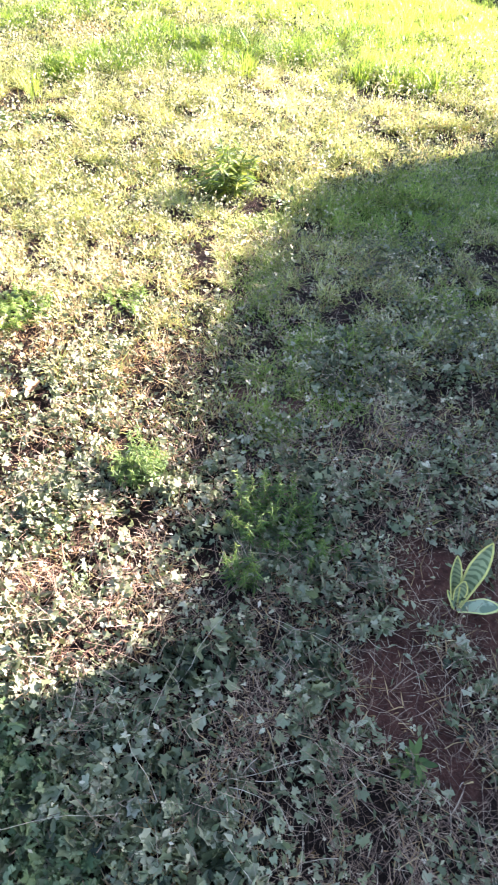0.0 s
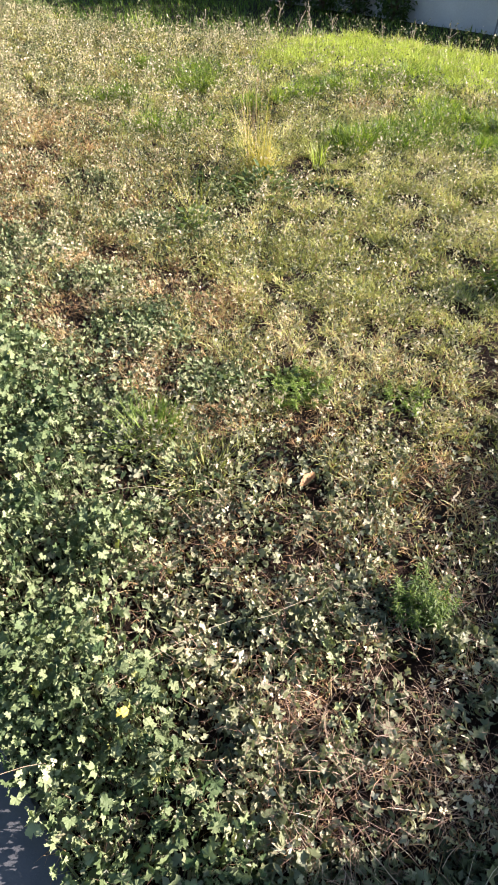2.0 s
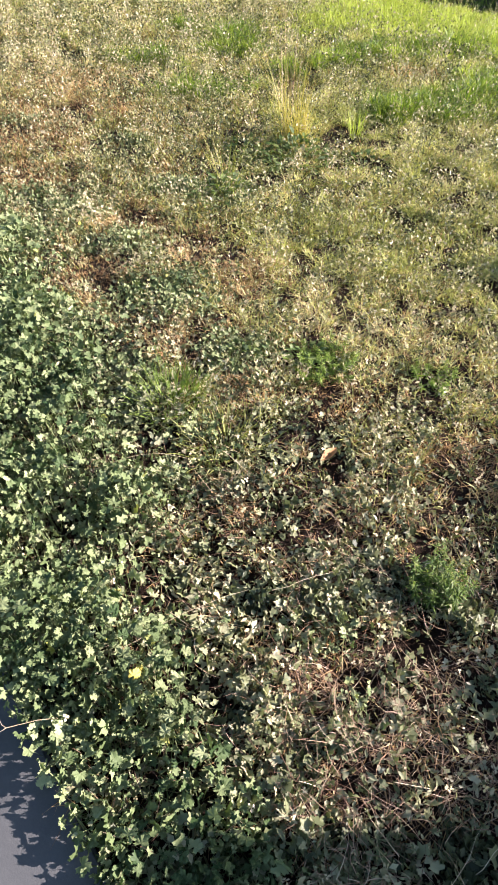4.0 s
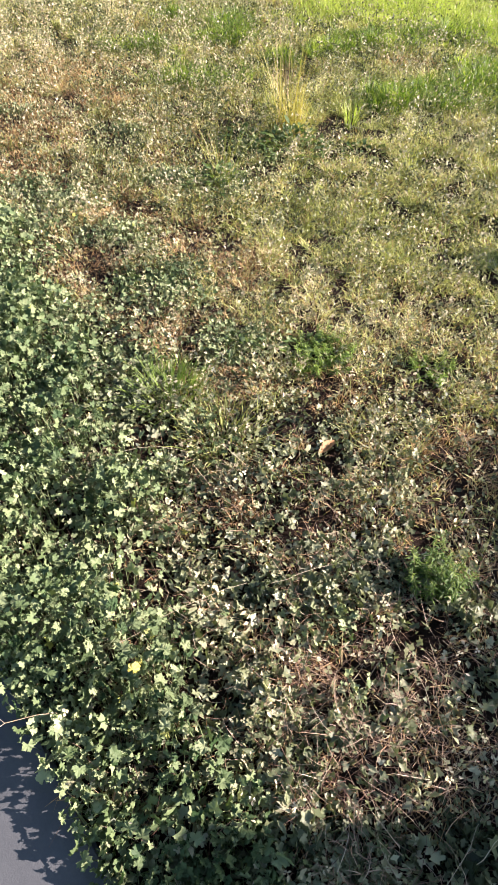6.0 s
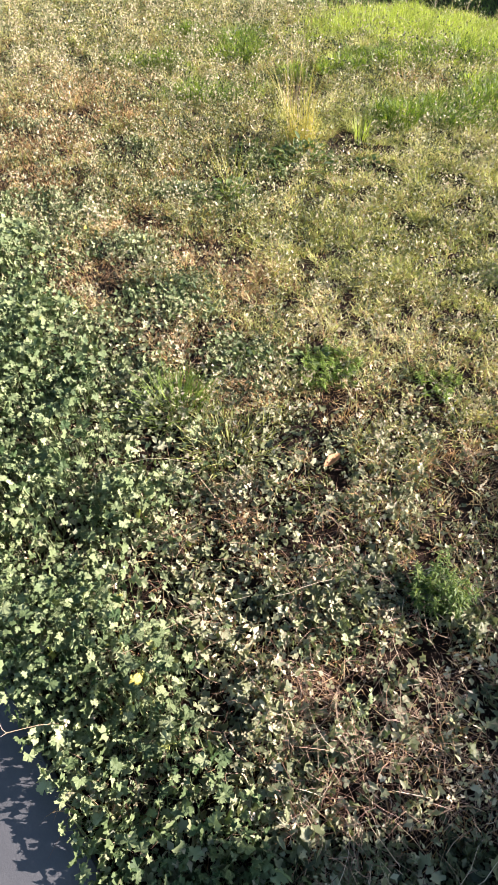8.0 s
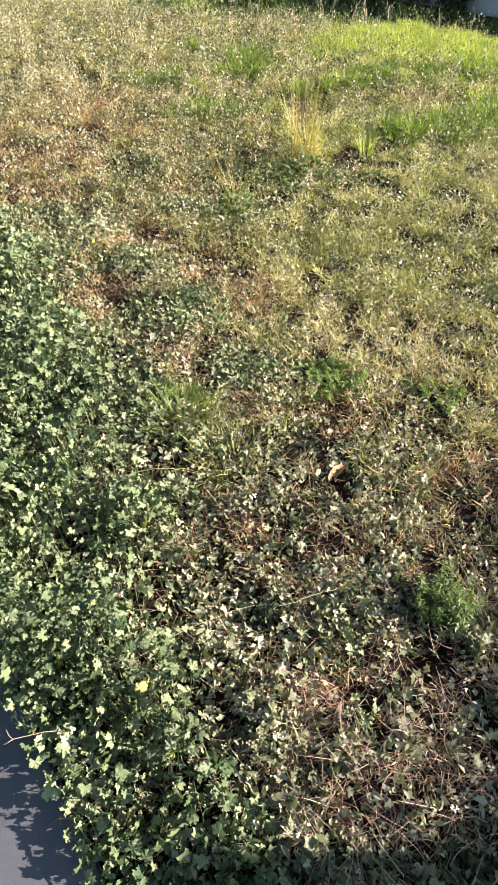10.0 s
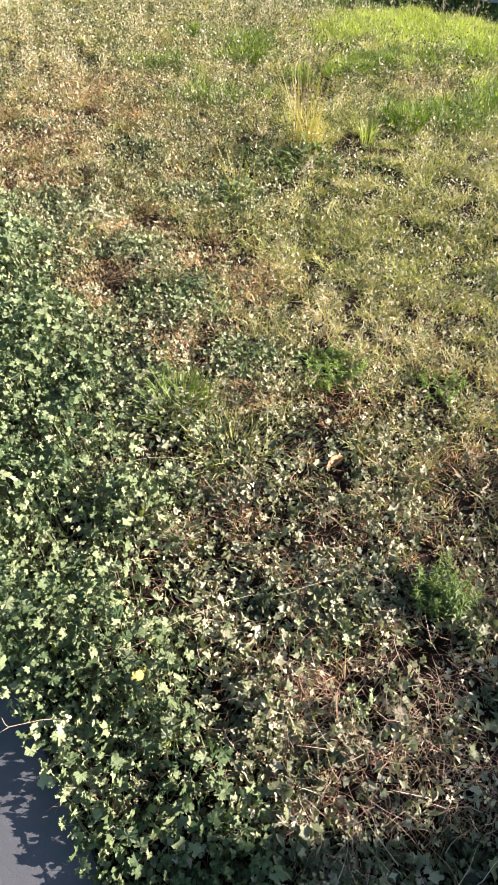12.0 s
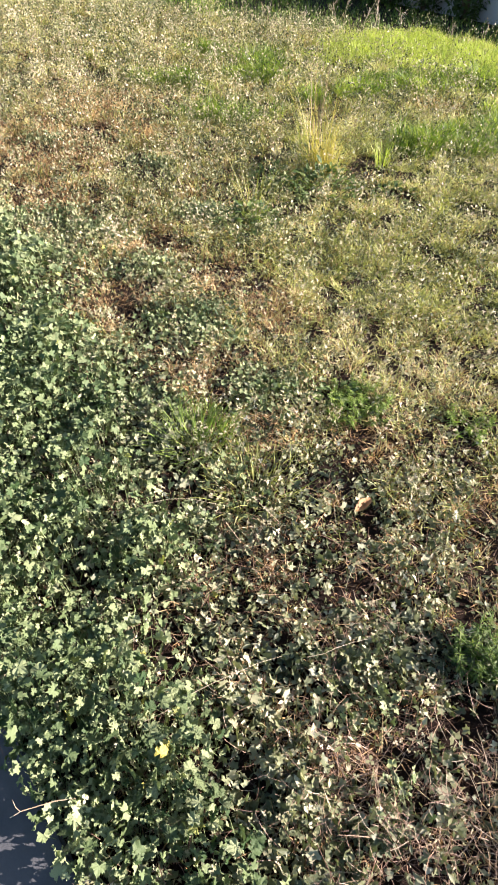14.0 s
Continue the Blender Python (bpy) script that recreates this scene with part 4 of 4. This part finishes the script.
tussock("spiky_grass", (-6.4, 9.9), 0.34, 0.17, 170, lush_mat, "low dark green grass clump at the lawn's far edge", "grass", "", (0.2, 1.2), 0.009, 307, 3, 0.0, (2, 4))


def rosette(place, radius, count, size, seed, label, material=None, tall=0.06):
    """A low plant with pointed leaves round its middle."""
    rr = np.random.default_rng(seed)
    ob = thing_at("rosette_weed", (place[0], place[1], float(rise(place[0], place[1]))), label, "weed", "rosette weeds")
    shape = tri_mesh("leaf", *oval_leaf(1, 0.42, 0.35, 0.14), material or shrub_leaf_mat)
    for k in range(count):
        a, s = rr.uniform(0, 6.28), math.sqrt(rr.uniform(0.0, 1.0))
        leaf = new("leaf", shape)
        leaf.parent = ob
        leaf.matrix_basis = Matrix.Translation((0.8 * radius * s * math.cos(a), 0.8 * radius * s * math.sin(a), 0.01 + rr.uniform(0, 1) * tall * (1.25 - s))) @ Euler((rr.uniform(0.2, 1.2) * (1.2 - 0.5 * s), rr.normal(0, 0.4), a - 1.57 + rr.normal(0, 0.6))).to_matrix().to_4x4() @ Matrix.Scale(size * rr.uniform(0.55, 1.15), 4)


rosette_leaf_mat = plant_mat("rosette_leaf_single", [(0.0, (0.050, 0.088, 0.022)), (0.6, (0.125, 0.185, 0.048)), (1.0, (0.30, 0.36, 0.12))], 0.3, 0.5, 0.35, single=True)
for k, (x, y, r, n, size, tall) in enumerate(((-1.13, 2.24, 0.13, 34, 0.04, 0.07), (-1.60, 4.40, 0.30, 210, 0.058, 0.15), (-1.95, 4.45, 0.18, 80, 0.055, 0.12), (-1.83, 3.68, 0.26, 180, 0.052, 0.12),
                                              (-0.88, 2.36, 0.09, 26, 0.05, 0.06), (-1.15, 4.55, 0.18, 40, 0.06, 0.06), (0.40, 3.32, 0.1, 18, 0.05, 0.06))):
    rosette((x, y), r, n, size, 400 + k, "low dark green leafy weed rosette in the lawn", rosette_leaf_mat, tall)


def leafy_shrub():
    """The knee-low leafy weed that throws its own shadow on the lawn."""
    rr = np.random.default_rng(17)
    ob = thing_at("leafy_shrub", (0.08, 3.46, 0), "small bushy weed with long pointed yellow-green leaves", "shrub")
    shape = tri_mesh("leaf", *oval_leaf(1, 0.2, 0.5, 0.15), shrub_leaf_mat)
    for k in range(18):
        a, out, h = k * 0.37 + rr.uniform(-0.2, 0.2), rr.uniform(0.05, 0.24), rr.uniform(0.10, 0.27)
        pts = [Vector((0.02 * math.cos(a), 0.02 * math.sin(a), -0.01)), Vector((out * 0.45 * math.cos(a), out * 0.45 * math.sin(a), h * 0.6)), Vector((out * math.cos(a), out * math.sin(a), h))]
        bm = bmesh.new()
        tube(bm, pts, (0.005, 0.004, 0.002))
        part("stem", bm, stem_mat, ob)
        for j in range(38):
            f = 0.12 + 0.88 * j / 37
            c = pts[0].lerp(pts[1], f * 2) if f < 0.5 else pts[1].lerp(pts[2], f * 2 - 1)
            leaf = new("leaf", shape)
            leaf.parent = ob
            leaf.matrix_basis = Matrix.Translation(c) @ Euler((rr.uniform(-0.1, 0.9), rr.normal(0, 0.4), j * 2.4 + rr.uniform(-0.3, 0.3))).to_matrix().to_4x4() @ Matrix.Scale(rr.uniform(0.05, 0.09) * (1.1 - 0.3 * f), 4)


leafy_shrub()


def feathery(place, radius, height, plumes, seed, label, material=feather_mat):
    """Upright plumes set with many narrow leaflets."""
    rr = np.random.default_rng(seed)
    ob = thing_at("feathery_weed", (place[0], place[1], float(rise(place[0], place[1]))), label, "weed", "feathery weeds")
    pieces = []
    for k in range(plumes):
        a, s = k * 2.4, radius * math.sqrt((k + 0.5) / plumes)
        h = height * rr.uniform(0.4, 1.25)
        foot, tip = Vector((s * math.cos(a), s * math.sin(a), -0.01)), Vector((rr.uniform(1.0, 1.9) * s * math.cos(a), 1.5 * s * math.sin(a), h))
        bm = bmesh.new()
        tube(bm, [foot, foot.lerp(tip, 0.5) + Vector((0.004, 0, 0)), tip], (0.0025, 0.002, 0.001), 4)
        part("stem", bm, stem_mat, ob)
        n = 70
        f = rr.uniform(0.12, 1.0, n)
        p = np.array(foot)[None] * (1 - f)[:, None] + np.array(tip)[None] * f[:, None]
        v, t = many(oval_leaf(1, 0.16, 0.5, 0.1), p, to_sun(turned(rr.uniform(0, 6.28, n), rr.uniform(-0.2, 0.9, n), rr.normal(0, 0.5, n)), rr.normal(0.4, 0.4, n)), rr.uniform(0.018, 0.040, n) * (1.25 - 0.8 * f))
        pieces.append((v, t, np.repeat(np.clip(rr.beta(2, 2, n) * 0.7 + 0.4 * (f - 0.4), 0, 1), 15)))
    v, t, tn = joined(pieces)
    child(new("foliage", tri_mesh("foliage", v, t, material, tn)), ob)


feathery((-0.19, 1.42), 0.065, 0.13, 22, 501, "upright feathery bright green weed at the shadow's edge")
feathery((0.14, 1.02), 0.035, 0.15, 6, 502, "upright feathery green weed in shade")
feathery((0.22, 1.22), 0.10, 0.14, 24, 503, "upright feathery blue-green weed in shade")
feathery((0.36, 1.12), 0.06, 0.12, 8, 504, "upright feathery green weed in shade")
feathery((-0.80, 2.33), 0.11, 0.075, 30, 505, "low fluffy bright green weed in the lawn", fluffy_mat)
feathery((-0.36, 2.40), 0.08, 0.055, 12, 506, "low fluffy green weed in the lawn", fluffy_mat)


def snake_leaf(parent, length, wide, lean, toward, fold, tilt, bend=0.0):
    """An upright sword leaf with a pale margin along both sides."""
    steps, rows = 14, []
    for k in range(steps + 1):
        s = k / steps
        w = wide / 2 * (0.45 + 0.75 * s - 0.1) if s < 0.6 else wide / 2 * 0.8 * max(0.0, 1 - ((s - 0.6) / 0.4) ** 1.8) ** 0.8
        ang = lean + bend * s
        rows.append((s, w, length * (math.sin(lean) * s + (math.sin(ang) - math.sin(lean)) * s * 0.5), length * s * math.cos(ang)))
    spin = Matrix.Rotation(toward, 4, "Z") @ Matrix.Rotation(tilt, 4, "Y")
    bm, edge = bmesh.new(), bmesh.new()
    lines, rims = [], []
    for s, w, out, up in rows:
        cols = []
        for q in (-1, -0.5, 0, 0.5, 1):
            cols.append(bm.verts.new(spin @ Vector((q * w * 0.9, out - fold * w * (1 - q * q), up))))
        lines.append(cols)
        for side in (-1, 1):
            m = 0.10 * wide * (0.9 if s < 0.95 else 0.5)
            rims.append([edge.verts.new(spin @ Vector((side * (w * 0.9 - 0.3 * m), out + 0.0012, up))), edge.verts.new(spin @ Vector((side * (w * 0.9 + 0.7 * m), out + 0.002, up + (0.004 if s > 0.98 else 0)))),
                         edge.verts.new(spin @ Vector((side * (w * 0.9), out - 0.002, up)))])
    for lo, hi in zip(lines, lines[1:]):
        for j in range(4):
            bm.faces.new((lo[j], lo[j + 1], hi[j + 1], hi[j]))
    for k in range(len(rims) - 2):
        lo, hi = rims[k], rims[k + 2]
        for j in range(3):
            edge.faces.new((lo[j], lo[(j + 1) % 3], hi[(j + 1) % 3], hi[j]))
    leaf = part("leaf", bm, snake_mat, parent)
    for f in leaf.data.polygons:
        f.use_smooth = True
    part("margin", edge, snake_margin_mat, leaf, "pale yellow leaf margin")


snake = thing_at("snake_plant", (0.725, 0.935, 0.0), "young snake plant with yellow-edged banded leaves in bare soil", "plant")
snake_leaf(snake, 0.26, 0.040, -0.08, 3.3, 1.0, 0.20, 0.05)
snake_leaf(snake, 0.28, 0.060, -0.12, 2.6, 0.5, -0.06, -0.08)
snake_leaf(snake, 0.16, 0.042, 0.05, 2.8, 0.6, 0.06, 0.05)
snake_leaf(snake, 0.13, 0.060, 0.85, -1.8, 0.35, 0.0, 0.35)
snake_leaf(snake, 0.08, 0.040, 0.35, 1.3, 0.5, 0.1, 0.2)

rosette((0.525, 0.53), 0.03, 22, 0.034, 420, "small upright green weed in bare red soil", rosette_leaf_mat, 0.09)


def dead_leaf(place, yaw, size):
    bm = bmesh.new()
    rows = []
    for k in range(9):
        s = k / 8
        w = 0.42 * math.sin(math.pi * min(1, s * 0.94 + 0.06)) ** 0.7
        rows.append([bm.verts.new((q * w * 0.5, s - 0.5, 0.10 + 0.42 * abs(q) ** 1.5 * w + 0.25 * (s - 0.5) ** 2 + 0.02 * math.sin(9 * s + 3 * q))) for q in (-1, -0.5, 0, 0.5, 1)])
    for lo, hi in zip(rows, rows[1:]):
        for j in range(4):
            bm.faces.new((lo[j], lo[j + 1], hi[j + 1], hi[j]))
    ob = part("dead_leaf", bm, dead_leaf_mat)
    ob.matrix_world = Matrix.Translation((place[0], place[1], 0.028 + float(rise(*place)))) @ Matrix.Rotation(yaw, 4, "Z") @ Matrix.Scale(size, 4)
    tagged(ob, "curled tan dead leaf lying on the lawn", "leaf")


dead_leaf((-0.625, 1.82), -0.36, 0.085)


def long_stem(a, b, sag, thick, label, name="dry_straw", material=None):
    bm = bmesh.new()
    a, b = Vector(a), Vector(b)
    pts = [a.lerp(b, k / 6) + Vector((0.006 * math.sin(k * 2.1), 0.005 * math.cos(k * 1.7), sag * math.sin(math.pi * k / 6))) for k in range(7)]
    tube(bm, pts, [thick * (1 - 0.08 * k) for k in range(7)], 5)
    ob = part(name, bm, material or straw_single_mat)
    tagged(ob, label, "stem", "long dry stems")


for a, b, sag in (((-0.92, 0.86, 0.14), (-0.68, 1.18, 0.10), 0.03), ((-0.62, 1.20, 0.09), (-0.42, 1.40, 0.03), 0.02), ((-1.32, 1.40, 0.10), (-1.05, 1.62, 0.05), 0.05), ((-0.12, 0.52, 0.02), (0.02, 0.88, 0.02), 0.05),
                  ((-0.05, 0.45, 0.05), (-0.22, 0.75, 0.05), 0.04), ((0.10, 0.5, 0.02), (0.36, 0.55, 0.02), 0.03), ((-0.45, 0.38, 0.12), (-0.12, 0.43, 0.08), 0.02), 
                  ((-0.02, 0.72, 0.03), (0.13, 0.95, 0.02), 0.05), ((0.2, 0.9, 0.02), (0.45, 0.78, 0.02), 0.03)):
    long_stem(a, b, sag, 0.0008, "long pale dead grass stem over the weeds")


def forked_twig():
    twig = thing_at("twig", (-0.96, 0.70, 0.0), "thin pale forked twig reaching over the concrete", "twig")
    for points, thick in ((((0, 0, 0.02), (-0.02, -0.01, 0.09), (-0.047, -0.038, 0.12), (-0.085, -0.088, 0.16)), 0.0010), (((-0.085, -0.088, 0.16), (-0.097, -0.086, 0.163), (-0.110, -0.078, 0.165)), 0.0008),
                          (((-0.085, -0.088, 0.16), (-0.092, -0.098, 0.158), (-0.100, -0.104, 0.152)), 0.0008)):
        bm = bmesh.new()
        tube(bm, points, [thick * (1 - 0.1 * k) for k in range(len(points))], 5)
        part("branch", bm, straw_single_mat, twig)


forked_twig()


def dry_stalk(place, height, seed):
    """A dead weed stalk with a few side twigs and seed heads."""
    rr = np.random.default_rng(seed)
    ob = thing_at("dry_stalk", (place[0], place[1], 0), "dead pale weed stalk at the lawn's far edge", "weed", "dry stalks along the lawn edge")
    bm = bmesh.new()
    tip = (rr.uniform(-0.08, 0.08), rr.uniform(-0.08, 0.08), height)
    tube(bm, [(0, 0, -0.02), (tip[0] * 0.3, tip[1] * 0.5, height * 0.55), tip], (0.003, 0.0025, 0.0018))
    part("stem", bm, straw_single_mat, ob)
    for k in range(int(rr.integers(4, 8))):
        f = rr.uniform(0.35, 0.95)
        c = Vector((tip[0] * f, tip[1] * f, height * f))
        e = c + Vector((rr.uniform(-0.06, 0.06), rr.uniform(-0.05, 0.05), rr.uniform(0.04, 0.10)))
        bm = bmesh.new()
        tube(bm, [c, c.lerp(e, 0.5), e], (0.0016, 0.0016, 0.0016), 4)
        bmesh.ops.create_icosphere(bm, subdivisions=1, radius=0.006, matrix=Matrix.Translation(e))
        part("twig", bm, straw_single_mat, ob)


for k, (x, y, h) in enumerate(((-3.06, 9.55, 0.30), (-2.95, 9.5, 0.38), (-2.56, 9.6, 0.40), (-2.50, 9.55, 0.30), (-2.24, 9.65, 0.30), (-3.35, 9.2, 0.2), (-3.88, 9.2, 0.28), (-1.23, 9.6, 0.22), (-0.77, 9.2, 0.26),
                               (-3.9, 9.1, 0.24), (-1.6, 9.6, 0.2), (-0.2, 8.9, 0.2), (-5.6, 9.5, 0.25), (-2.7, 9.5, 0.25))):
    dry_stalk((x, y), h, 600 + k)
